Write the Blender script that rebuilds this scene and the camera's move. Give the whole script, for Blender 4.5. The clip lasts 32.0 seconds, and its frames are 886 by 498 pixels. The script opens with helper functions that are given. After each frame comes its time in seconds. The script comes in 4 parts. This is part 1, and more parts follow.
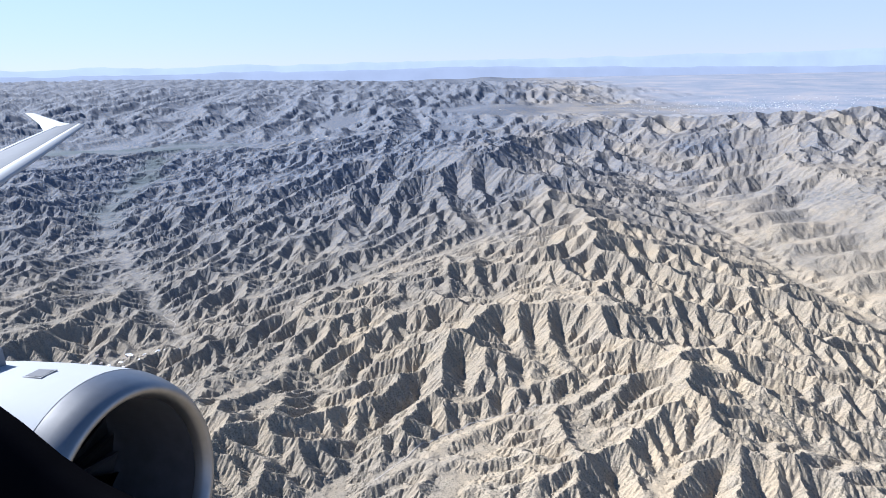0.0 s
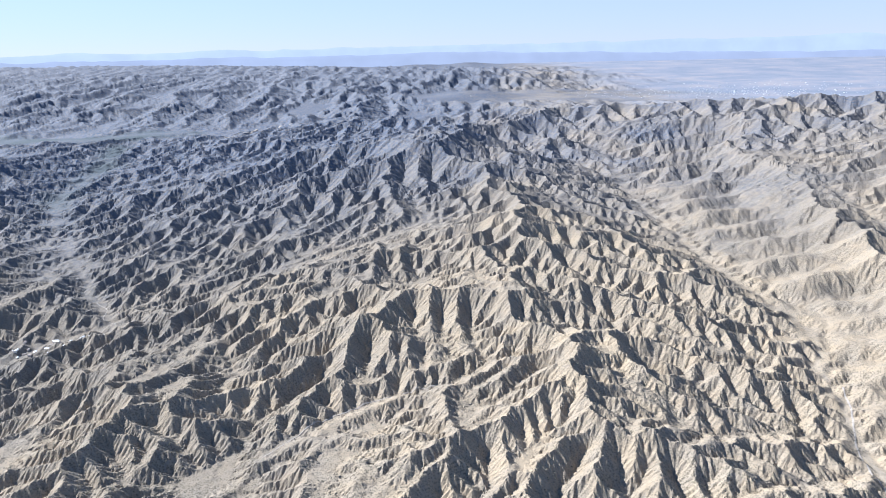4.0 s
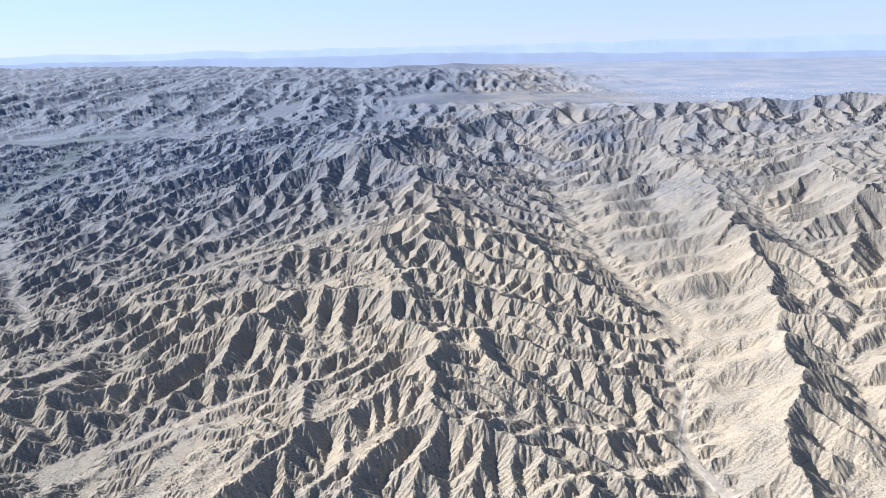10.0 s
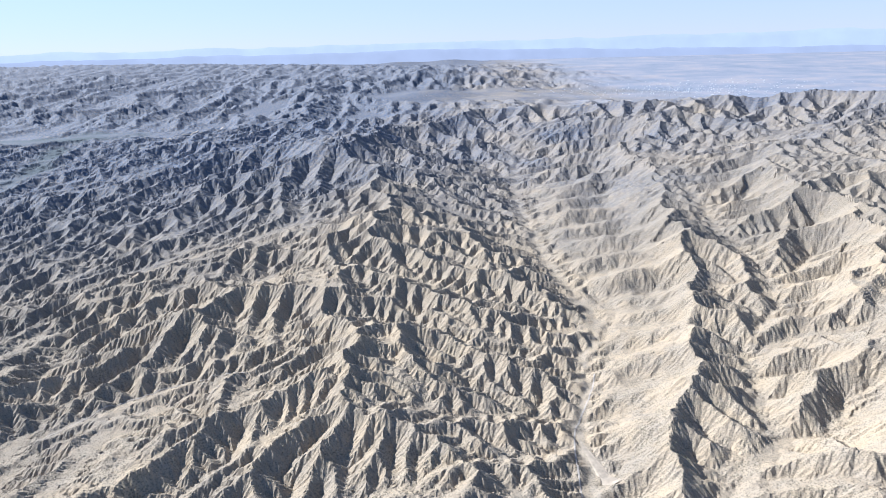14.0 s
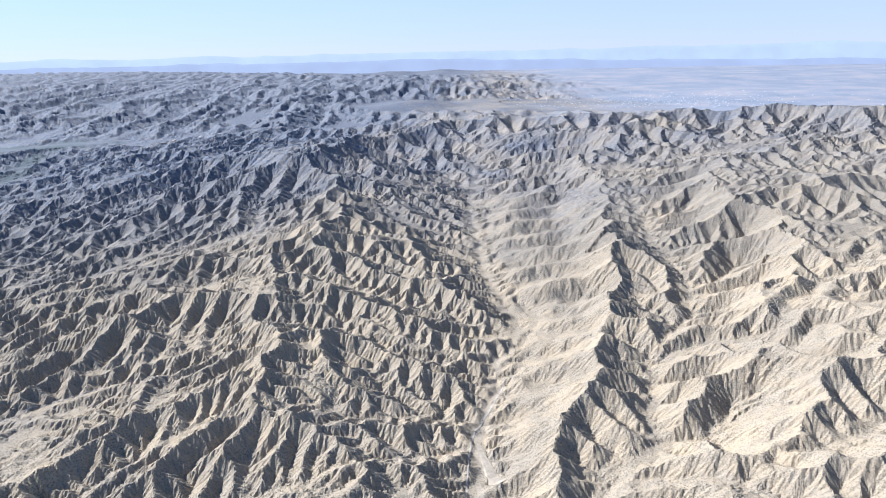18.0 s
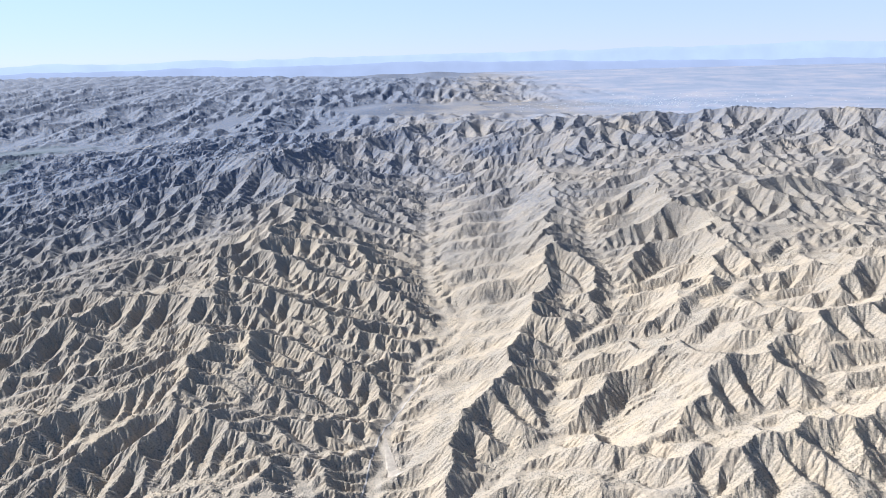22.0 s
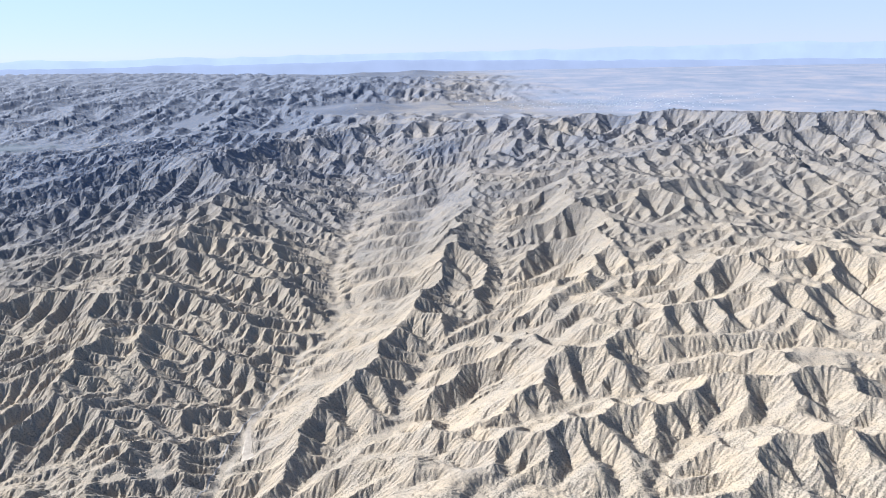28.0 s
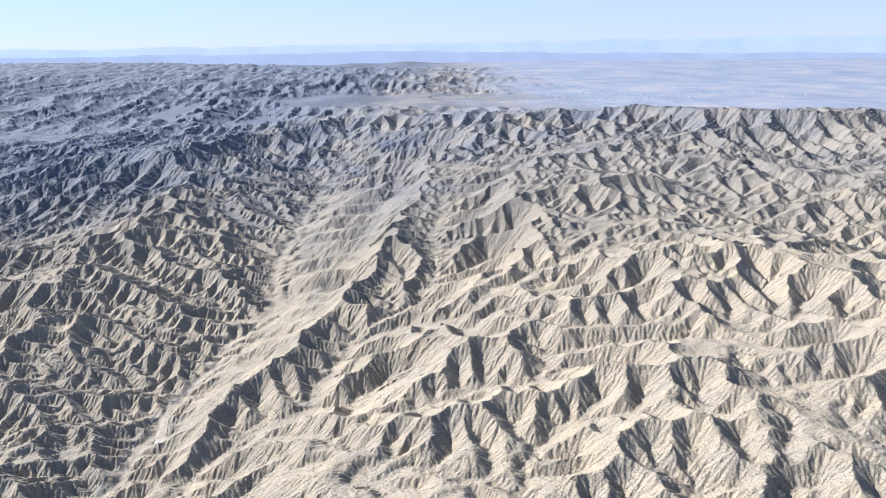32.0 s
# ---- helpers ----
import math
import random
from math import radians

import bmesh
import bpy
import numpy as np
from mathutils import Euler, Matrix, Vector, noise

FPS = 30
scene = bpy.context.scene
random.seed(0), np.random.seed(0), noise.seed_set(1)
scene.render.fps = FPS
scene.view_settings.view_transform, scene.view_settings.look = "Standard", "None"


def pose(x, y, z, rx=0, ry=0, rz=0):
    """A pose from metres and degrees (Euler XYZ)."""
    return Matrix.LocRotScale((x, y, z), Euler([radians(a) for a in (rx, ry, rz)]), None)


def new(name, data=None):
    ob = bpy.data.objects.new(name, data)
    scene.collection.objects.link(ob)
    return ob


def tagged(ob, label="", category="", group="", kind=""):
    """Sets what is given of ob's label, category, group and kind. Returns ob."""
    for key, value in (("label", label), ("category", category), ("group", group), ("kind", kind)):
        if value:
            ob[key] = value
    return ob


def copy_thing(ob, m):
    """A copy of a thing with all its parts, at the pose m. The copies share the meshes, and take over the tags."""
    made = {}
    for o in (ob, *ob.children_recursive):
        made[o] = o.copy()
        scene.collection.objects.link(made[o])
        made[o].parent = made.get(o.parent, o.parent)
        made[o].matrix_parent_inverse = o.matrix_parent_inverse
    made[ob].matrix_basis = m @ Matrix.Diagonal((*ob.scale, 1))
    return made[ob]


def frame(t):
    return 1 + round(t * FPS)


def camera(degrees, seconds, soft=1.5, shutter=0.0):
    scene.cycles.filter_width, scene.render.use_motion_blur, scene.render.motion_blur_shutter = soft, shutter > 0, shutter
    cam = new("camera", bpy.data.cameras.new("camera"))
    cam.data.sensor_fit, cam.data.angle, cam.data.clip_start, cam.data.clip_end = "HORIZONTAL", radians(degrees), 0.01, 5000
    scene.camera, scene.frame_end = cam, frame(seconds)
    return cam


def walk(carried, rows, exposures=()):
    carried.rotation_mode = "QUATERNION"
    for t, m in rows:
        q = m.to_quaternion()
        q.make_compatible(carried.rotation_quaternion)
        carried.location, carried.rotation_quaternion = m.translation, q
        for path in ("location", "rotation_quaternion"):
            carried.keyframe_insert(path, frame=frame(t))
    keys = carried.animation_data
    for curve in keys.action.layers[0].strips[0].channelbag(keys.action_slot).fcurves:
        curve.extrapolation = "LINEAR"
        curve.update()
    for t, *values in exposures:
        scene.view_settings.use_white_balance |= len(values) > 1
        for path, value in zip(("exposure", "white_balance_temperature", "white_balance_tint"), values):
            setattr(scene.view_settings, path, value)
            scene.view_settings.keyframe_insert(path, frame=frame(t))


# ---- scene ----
cam = camera(66.2, 32.0, soft=1.0)
METRES, EYE, TILT, LEAN, TURN = 300.0, 115.0, -15.4, 1.2, 0.0
ROWS = [
    (0.0, 0.0, 0.0, 0.0, 0.0, 0.0, -0.0),
    (0.5, 0.0144, -0.0044, 0.0001, 0.0, -0.05, -0.03),
    (1.0, 0.0288, -0.0089, 0.0003, -0.02, -0.09, -0.03),
    (1.5, 0.0433, -0.0131, 0.0008, -0.07, -0.13, -0.03),
    (2.0, 0.058, -0.0176, 0.001, -0.18, -0.21, 0.03),
    (2.5, 0.0721, -0.0222, 0.0012, -0.36, -0.36, 0.06),
    (3.0, 0.0868, -0.0261, 0.0018, -0.56, -0.63, 0.16),
    (3.5, 0.1013, -0.0309, 0.0021, -0.76, -0.94, 0.23),
    (5.5, 0.1605, -0.0476, 0.0032, -0.93, -1.67, 0.32),
    (6.0, 0.1745, -0.0525, 0.0037, -0.92, -1.75, 0.36),
    (6.5, 0.1891, -0.0569, 0.0045, -0.88, -1.85, 0.43),
    (7.0, 0.2037, -0.0613, 0.0042, -0.87, -1.88, 0.47),
    (7.5, 0.2183, -0.0657, 0.0045, -0.89, -1.9, 0.47),
    (8.0, 0.2329, -0.0704, 0.0051, -0.95, -1.88, 0.45),
    (8.5, 0.2472, -0.0755, 0.0056, -1.01, -1.79, 0.4),
    (9.0, 0.2616, -0.0805, 0.0058, -1.05, -1.63, 0.36),
    (9.5, 0.2762, -0.0853, 0.0066, -1.01, -1.46, 0.33),
    (10.0, 0.2908, -0.0903, 0.0068, -0.94, -1.24, 0.33),
    (10.5, 0.3054, -0.095, 0.0071, -0.83, -1.04, 0.32),
    (11.0, 0.3201, -0.1002, 0.0077, -0.71, -0.93, 0.38),
    (11.5, 0.3345, -0.1048, 0.008, -0.6, -0.93, 0.42),
    (12.0, 0.349, -0.1099, 0.0082, -0.54, -1.05, 0.48),
    (12.5, 0.3637, -0.1143, 0.0085, -0.52, -1.26, 0.58),
    (13.0, 0.3781, -0.1191, 0.0084, -0.56, -1.46, 0.6),
    (13.5, 0.3928, -0.1242, 0.0091, -0.62, -1.61, 0.6),
    (14.0, 0.4076, -0.129, 0.0092, -0.67, -1.58, 0.51),
    (14.5, 0.4222, -0.134, 0.0093, -0.71, -1.42, 0.39),
    (16.5, 0.481, -0.1543, 0.0108, -0.67, -0.59, 0.03),
    (17.0, 0.4959, -0.1589, 0.0107, -0.65, -0.61, 0.03),
    (17.5, 0.5106, -0.1635, 0.0108, -0.67, -0.74, 0.08),
    (18.0, 0.5255, -0.1686, 0.0112, -0.7, -0.88, 0.12),
    (18.5, 0.5402, -0.1734, 0.0114, -0.74, -0.95, 0.11),
    (19.0, 0.555, -0.1785, 0.0117, -0.77, -0.93, 0.07),
    (19.5, 0.57, -0.1837, 0.0124, -0.78, -0.85, 0.02),
    (20.0, 0.5845, -0.1886, 0.0123, -0.8, -0.71, -0.01),
    (20.5, 0.5995, -0.1936, 0.0124, -0.78, -0.64, 0.05),
    (21.0, 0.6143, -0.1991, 0.0126, -0.76, -0.62, 0.18),
    (21.5, 0.6291, -0.204, 0.0133, -0.74, -0.68, 0.34),
    (22.0, 0.6441, -0.2091, 0.0137, -0.73, -0.75, 0.52),
    (22.5, 0.6591, -0.2145, 0.0138, -0.74, -0.78, 0.65),
    (23.0, 0.6739, -0.2192, 0.0142, -0.79, -0.8, 0.7),
    (23.5, 0.689, -0.2244, 0.014, -0.83, -0.74, 0.72),
    (24.0, 0.7041, -0.2299, 0.0142, -0.84, -0.62, 0.67),
    (24.5, 0.7191, -0.235, 0.0149, -0.85, -0.5, 0.66),
    (25.0, 0.7342, -0.2406, 0.015, -0.86, -0.36, 0.65),
    (25.5, 0.7491, -0.2461, 0.0152, -0.89, -0.33, 0.66),
    (27.5, 0.8093, -0.2676, 0.0156, -1.28, -0.91, 0.46),
    (28.0, 0.8249, -0.2728, 0.0157, -1.36, -0.96, 0.37),
    (28.5, 0.8401, -0.2785, 0.0161, -1.41, -0.97, 0.29),
    (29.0, 0.8555, -0.2837, 0.0166, -1.43, -1.0, 0.23),
    (29.5, 0.8709, -0.2893, 0.0173, -1.44, -1.05, 0.18),
    (30.0, 0.8859, -0.2951, 0.0177, -1.49, -1.14, 0.14),
    (30.5, 0.9015, -0.3006, 0.0185, -1.53, -1.28, 0.1),
    (31.0, 0.9168, -0.3063, 0.0189, -1.58, -1.41, 0.08),
    (31.5, 0.9321, -0.3117, 0.0196, -1.61, -1.56, 0.04),
    (32.0, 0.9477, -0.3173, 0.0206, -1.62, -1.71, 0.04),
]
walk(cam, [(t, pose(0, 0, EYE, TILT, LEAN, TURN) @ pose(METRES * x, METRES * y, METRES * z, 90 + pitch, roll, yaw)) for t, x, y, z, yaw, pitch, roll in ROWS], exposures=[(0.0, 1.30, 5380, 10), (32.0, 1.30, 5380, 10)])

# ---- light ----
SUN_TURN, SUN_HEIGHT = 61.0, 34.0      # degrees left of straight ahead, and above the horizon
world = bpy.data.worlds.new("world")
scene.world = world
world.use_nodes = True
wn = world.node_tree
sky = wn.nodes.new("ShaderNodeTexSky")
sky.sky_type, sky.sun_disc = "NISHITA", False
sky.sun_elevation, sky.sun_rotation = radians(SUN_HEIGHT), radians(-SUN_TURN)
sky.altitude, sky.air_density, sky.dust_density, sky.ozone_density = 2500, 1.0, 0.0, 2.0
# the pale haze that lies over the horizon all round
haze = wn.nodes.new("ShaderNodeMix")
haze.data_type = "RGBA"
height = wn.nodes.new("ShaderNodeSeparateXYZ")
wn.links.new(wn.nodes.new("ShaderNodeTexCoord").outputs["Generated"], height.inputs[0])
fade = wn.nodes.new("ShaderNodeMapRange")
fade.interpolation_type = "SMOOTHSTEP"
for k, v in ((1, -0.02), (2, 0.42), (3, 0.80), (4, 0.0)):
    fade.inputs[k].default_value = v
wn.links.new(height.outputs["Z"], fade.inputs[0])
wn.links.new(fade.outputs[0], haze.inputs[0])
wn.links.new(sky.outputs[0], haze.inputs[6])
haze.inputs[7].default_value = (3.55, 3.7, 4.9, 1)
wn.links.new(haze.outputs[2], wn.nodes["Background"].inputs[0])
wn.nodes["Background"].inputs[1].default_value = 0.071
sun = new("sun", bpy.data.lights.new("sun", "SUN"))
sun.data.energy, sun.data.angle, sun.data.color = 5.0, radians(0.53), (1.0, 0.925, 0.83)
sun.matrix_world = pose(0, 0, 400, 90 - SUN_HEIGHT, 0, 180 + SUN_TURN)


# ---- materials ----
def material(name):
    m = bpy.data.materials.new(name)
    m.use_nodes = True
    return m, m.node_tree, m.node_tree.nodes["Principled BSDF"]


def add(tree, kind, **values):
    n = tree.nodes.new("ShaderNode" + kind)
    for k, v in values.items():
        n.inputs[k.replace("_", " ")].default_value = v
    return n


def noise_at(tree, vec, scale, detail=4.0, rough=0.55):
    n = add(tree, "TexNoise", Scale=scale, Detail=detail, Roughness=rough)
    tree.links.new(vec, n.inputs["Vector"])
    return n.outputs["Fac"]


def ramp(tree, value, *stops):
    n = add(tree, "ValToRGB")
    e = n.color_ramp.elements
    while len(e) < len(stops):
        e.new(0.5)
    for el, (p, c) in zip(e, stops):
        el.position = p
        el.color = (*c, 1) if not isinstance(c, (int, float)) else (c, c, c, 1)
    tree.links.new(value, n.inputs["Fac"])
    return n.outputs["Color"]


def mix(tree, fac, a, b, blend="MIX"):
    n = tree.nodes.new("ShaderNodeMix")
    n.data_type, n.blend_type = "RGBA", blend
    for sock, v in ((n.inputs[0], fac), (n.inputs[6], a), (n.inputs[7], b)):
        if isinstance(v, (int, float)):
            sock.default_value = v
        elif isinstance(v, tuple):
            sock.default_value = (*v, 1)
        else:
            tree.links.new(v, sock)
    return n.outputs[2]


def times(tree, a, b, op="MULTIPLY"):
    n = tree.nodes.new("ShaderNodeMath")
    n.operation, n.use_clamp = op, True
    for sock, v in zip(n.inputs, (a, b)):
        if isinstance(v, (int, float)):
            sock.default_value = v
        else:
            tree.links.new(v, sock)
    return n.outputs[0]


def calc(tree, a, b, op="MULTIPLY"):
    n = tree.nodes.new("ShaderNodeMath")
    n.operation = op
    for sock, v in zip(n.inputs, (a, b)):
        if isinstance(v, (int, float)):
            sock.default_value = v
        else:
            tree.links.new(v, sock)
    return n.outputs[0]


def desert_ground():
    """Tan weathered soil with grey rock, scrub cover by place, speckled bushes, and haze painted in far off."""
    m, t, b = material("desert_soil")
    geo = t.nodes.new("ShaderNodeNewGeometry")
    p = geo.outputs["Position"]
    cover = t.nodes.new("ShaderNodeAttribute")
    cover.attribute_name = "cover"
    sand = t.nodes.new("ShaderNodeAttribute")
    sand.attribute_name = "sand"
    big = noise_at(t, p, 0.018, 5, 0.6)
    mid = noise_at(t, p, 0.12, 5, 0.6)
    fine = noise_at(t, p, 1.1, 6, 0.65)
    soil = ramp(t, big, (0.30, (0.243, 0.198, 0.144)), (0.5, (0.330, 0.263, 0.177)), (0.68, (0.381, 0.299, 0.196)))
    soil = mix(t, ramp(t, mid, (0.38, 0.0), (0.66, 0.75)), soil, (0.289, 0.249, 0.196))
    soil = mix(t, ramp(t, fine, (0.35, 0.0), (0.75, 0.55)), soil, (0.410, 0.331, 0.226))
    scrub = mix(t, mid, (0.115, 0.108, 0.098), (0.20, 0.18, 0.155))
    # distant scrub turns blue: haze painted into its base colour
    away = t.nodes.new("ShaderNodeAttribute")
    away.attribute_name = "scrub_haze"
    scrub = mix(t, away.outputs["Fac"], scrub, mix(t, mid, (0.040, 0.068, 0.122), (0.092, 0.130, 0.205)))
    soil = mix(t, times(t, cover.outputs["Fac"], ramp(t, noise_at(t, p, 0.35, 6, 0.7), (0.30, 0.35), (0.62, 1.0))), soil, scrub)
    dots = t.nodes.new("ShaderNodeTexVoronoi")
    dots.inputs["Scale"].default_value = 1.5
    t.links.new(p, dots.inputs["Vector"])
    bush = times(t, ramp(t, dots.outputs["Distance"], (0.30, 1.0), (0.50, 0.0)), ramp(t, noise_at(t, p, 0.06, 5), (0.34, 0.22), (0.60, 0.68)))
    soil = mix(t, bush, soil, (0.10, 0.092, 0.062))
    soil = mix(t, sand.outputs["Fac"], soil, mix(t, fine, (0.29, 0.25, 0.195), (0.40, 0.345, 0.27)))
    thicket = t.nodes.new("ShaderNodeAttribute")
    thicket.attribute_name = "thicket"
    soil = mix(t, times(t, thicket.outputs["Fac"], 0.85), soil, mix(t, mid, (0.045, 0.062, 0.068), (0.085, 0.105, 0.11)))
    # pale soil of the far plain, with haze painted in as a bluish tint
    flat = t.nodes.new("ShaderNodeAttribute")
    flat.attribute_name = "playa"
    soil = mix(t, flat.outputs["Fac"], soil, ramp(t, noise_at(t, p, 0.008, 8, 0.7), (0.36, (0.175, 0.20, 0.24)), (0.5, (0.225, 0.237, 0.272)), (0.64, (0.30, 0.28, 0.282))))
    b.inputs["Roughness"].default_value = 0.95
    b.inputs["Specular IOR Level"].default_value = 0.15
    # fine rills that run down the slopes: stretched grain, laid along the fall of the ground
    split = t.nodes.new("ShaderNodeSeparateXYZ")
    t.links.new(geo.outputs["Normal"], split.inputs[0])
    parts, weights = None, None
    for k in range(6):
        turn = math.pi * k / 6
        fall, level = (math.cos(turn), math.sin(turn), 0), (-math.sin(turn), math.cos(turn), 0)
        spread = []
        for axis, size in ((level, 1.0), (fall, 0.2)):
            d = t.nodes.new("ShaderNodeVectorMath")
            d.operation = "DOT_PRODUCT"
            t.links.new(p, d.inputs[0])
            d.inputs[1].default_value = [c * size for c in axis]
            spread.append(d.outputs["Value"])
        place = t.nodes.new("ShaderNodeCombineXYZ")
        t.links.new(spread[0], place.inputs[0])
        t.links.new(spread[1], place.inputs[1])
        place.inputs[2].default_value = 7.3 * k
        grain = noise_at(t, place.outputs[0], 0.95, 4, 0.6)
        n = t.nodes.new("ShaderNodeVectorMath")
        n.operation = "DOT_PRODUCT"
        t.links.new(geo.outputs["Normal"], n.inputs[0])
        n.inputs[1].default_value = fall
        w = calc(t, calc(t, n.outputs["Value"], 2.0, "POWER"), 3.0, "POWER")
        part_k = calc(t, w, grain)
        parts = part_k if parts is None else calc(t, parts, part_k, "ADD")
        weights = w if weights is None else calc(t, weights, w, "ADD")
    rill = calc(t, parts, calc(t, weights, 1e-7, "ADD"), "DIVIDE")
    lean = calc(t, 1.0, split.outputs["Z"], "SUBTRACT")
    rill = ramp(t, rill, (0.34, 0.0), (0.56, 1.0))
    # rill grooves darkened in the colour, as shade in creases of steep slopes
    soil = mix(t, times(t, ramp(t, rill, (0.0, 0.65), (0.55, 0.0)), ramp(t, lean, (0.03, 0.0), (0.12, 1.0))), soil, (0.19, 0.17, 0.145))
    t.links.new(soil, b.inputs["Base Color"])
    bump = add(t, "Bump", Strength=0.7, Distance=0.30)
    t.links.new(rill, bump.inputs["Height"])
    rough = add(t, "Bump", Strength=0.5, Distance=0.2)
    t.links.new(noise_at(t, p, 1.8, 7, 0.7), rough.inputs["Height"])
    t.links.new(bump.outputs["Normal"], rough.inputs["Normal"])
    t.links.new(rough.outputs["Normal"], b.inputs["Normal"])
    return m


# ---- the land ----
TABLE = np.random.RandomState(5).rand(4, 512, 512).astype(np.float32)


def lattice(ix, iy, seed):
    """A repeatable number from 0 to 1 for each whole-numbered cell."""
    return TABLE[seed & 3][(ix + 37 * seed) & 511, (iy + 91 * seed) & 511]


def swell(x, y, seed):
    """Smooth noise from -1 to 1."""
    fx, fy = np.floor(x), np.floor(y)
    ix, iy = fx.astype(np.int32), fy.astype(np.int32)
    fx, fy = x - fx, y - fy
    sx, sy = fx * fx * fx * (fx * (fx * 6 - 15) + 10), fy * fy * fy * (fy * (fy * 6 - 15) + 10)
    out = 0
    for ox, oy, w in ((0, 0, (1 - sx) * (1 - sy)), (1, 0, sx * (1 - sy)), (0, 1, (1 - sx) * sy), (1, 1, sx * sy)):
        a = lattice(ix + ox, iy + oy, seed) * 6.2832
        out = out + w * (np.cos(a) * (fx - ox) + np.sin(a) * (fy - oy))
    return out * 1.5


def gullies(x, y, dx, dy, seed):
    """Waves that run along (dx, dy), pieced together cell by cell: spurs and gullies down a slope."""
    fx, fy = np.floor(x), np.floor(y)
    ix, iy = fx.astype(np.int32), fy.astype(np.int32)
    fx, fy = (x - fx).astype(np.float32), (y - fy).astype(np.float32)
    dx, dy = (6.2832 * dx).astype(np.float32), (6.2832 * dy).astype(np.float32)
    total, weight = np.zeros_like(fx), np.zeros_like(fx)
    for i in (-1, 0, 1, 2):
        for j in (-1, 0, 1, 2):
            a = lattice(ix + i, iy + j, seed)
            px = fx - i + 0.5 - a
            py = fy - j + 0.5 - lattice(ix + i, iy + j, seed + 1)
            w = np.exp(-2.2 * (px * px + py * py))
            total += w * np.cos(px * dx + py * dy + 31.0 * a)
            weight += w
    return total / weight


def step(a, b, v):
    k = np.clip((v - a) / (b - a), 0, 1)
    return k * k * (3 - 2 * k)


RIDGES, VALLEYS = [], []


def ridge(*places):
    RIDGES.append(np.array(places, float))


def valley(width, *places):
    VALLEYS.append((width, np.array(places, float)))


# the long ridge west of the wash, its spine and spurs
ridge((-85, 313, -3), (-56, 316, 2), (-34, 320, 3), (-14, 326, 4), (13, 310, 6), (45, 302, 9), (65, 292, 11))
ridge((-23, 332, 5), (17, 291, 13), (53, 269, 16), (73, 271, 13), (94, 270, 9), (117, 263, 5), (137, 245, 3), (157, 234, -2))
ridge((99, 246, 11), (108, 246, 10), (125, 238, 6), (141, 226, 2), (162, 212, -3))
ridge((99, 246, 11), (82, 232, 13), (89, 202, 6), (82, 181, 2), (69, 170, -1), (54, 158, -6), (37, 145, -9))
ridge((82, 232, 13), (105, 222, 6), (128, 205, 0))
ridge((13, 310, 5), (6, 285, 7), (-2, 256, 11), (0, 235, 6), (-8, 224, 3), (-18, 212, -1), (-27, 203, -6))
ridge((-2, 256, 11), (-22, 246, 4), (-45, 236, -4))
ridge((-34, 320, 3), (-48, 295, 2), (-62, 270, -5))
ridge((82, 225, 10), (62, 196, 4), (45, 185, 1), (36, 173, -2), (21, 160, -6))
ridge((104, 178, 3), (120, 162, 0), (139, 150, -3), (124, 138, -6))
ridge((29, 188, -3), (0, 190, -6), (-22, 181, -9))
# hills behind it
ridge((84, 359, 25), (94, 348, 20), (117, 322, 14), (140, 306, 10), (163, 284, 5))
ridge((84, 359, 25), (102, 290, 17), (124, 276, 12), (152, 253, 7), (177, 236, -1))
ridge((84, 359, 25), (60, 350, 20), (21, 348, 12), (-8, 334, 7), (-60, 342, 3), (-103, 340, -4))
ridge((84, 359, 25), (92, 400, 24), (86, 440, 26), (60, 500, 32), (22, 540, 36), (-38, 566, 32), (-97, 526, 18), (-141, 467, 6), (-157, 403, -4))
ridge((60, 500, 32), (100, 520, 34), (135, 500, 22), (168, 480, 10))
ridge((22, 540, 36), (80, 590, 44), (120, 600, 34), (165, 590, 16))
ridge((80, 590, 44), (60, 690, 38), (10, 690, 36), (-55, 657, 28), (-124, 608, 20), (-210, 560, 8))
# east of the wash: the dark peak and the smooth slopes behind it
ridge((188, 124, -8), (194, 140, -3), (200, 161, 3), (205, 173, 6), (214, 192, 10), (222, 209, 15), (229, 225, 9), (239, 244, 8), (250, 264, 13), (251, 285, 16), (250, 309, 23), (258, 342, 26), (262, 385, 25), (272, 415, 28), (279, 430, 29), (268, 485, 31), (250, 560, 34), (300, 640, 48), (442, 722, 63))
ridge((222, 209, 14), (224, 184, 6), (231, 168, 0))
ridge((213, 190, 10), (219, 172, 4), (222, 160, -1))
ridge((246, 168, 4), (254, 184, 12), (268, 194, 14), (286, 206, 14))
ridge((204, 170, 5.5), (209, 158, 1), (212, 148, -4))
ridge((250, 264, 12), (260, 254, 7), (267, 243, 3))
ridge((250, 309, 23), (260, 297, 18), (266, 283, 11))
ridge((272, 415, 28), (246, 425, 19), (221, 430, 12))
ridge((258, 342, 26), (271, 326, 29), (290, 317, 25), (300, 305, 20))
# right-hand hills
ridge((254, 142, 6), (268, 130, 12), (283, 125, 18), (310, 132, 17), (338, 107, 18), (354, 99, 22), (371, 100, 24), (383, 82, 20), (392, 50, 14))
ridge((272, 225, 7), (290, 208, 13), (303, 184, 19), (317, 165, 25), (300, 166, 21), (285, 167, 18), (268, 160, 9))
ridge((317, 165, 25), (326, 158, 18), (334, 150, 13))
ridge((333, 130, 18), (343, 144, 25), (368, 134, 26), (385, 127, 26), (400, 110, 21))
ridge((340, 163, 20), (363, 162, 24), (373, 157, 27), (388, 149, 22))
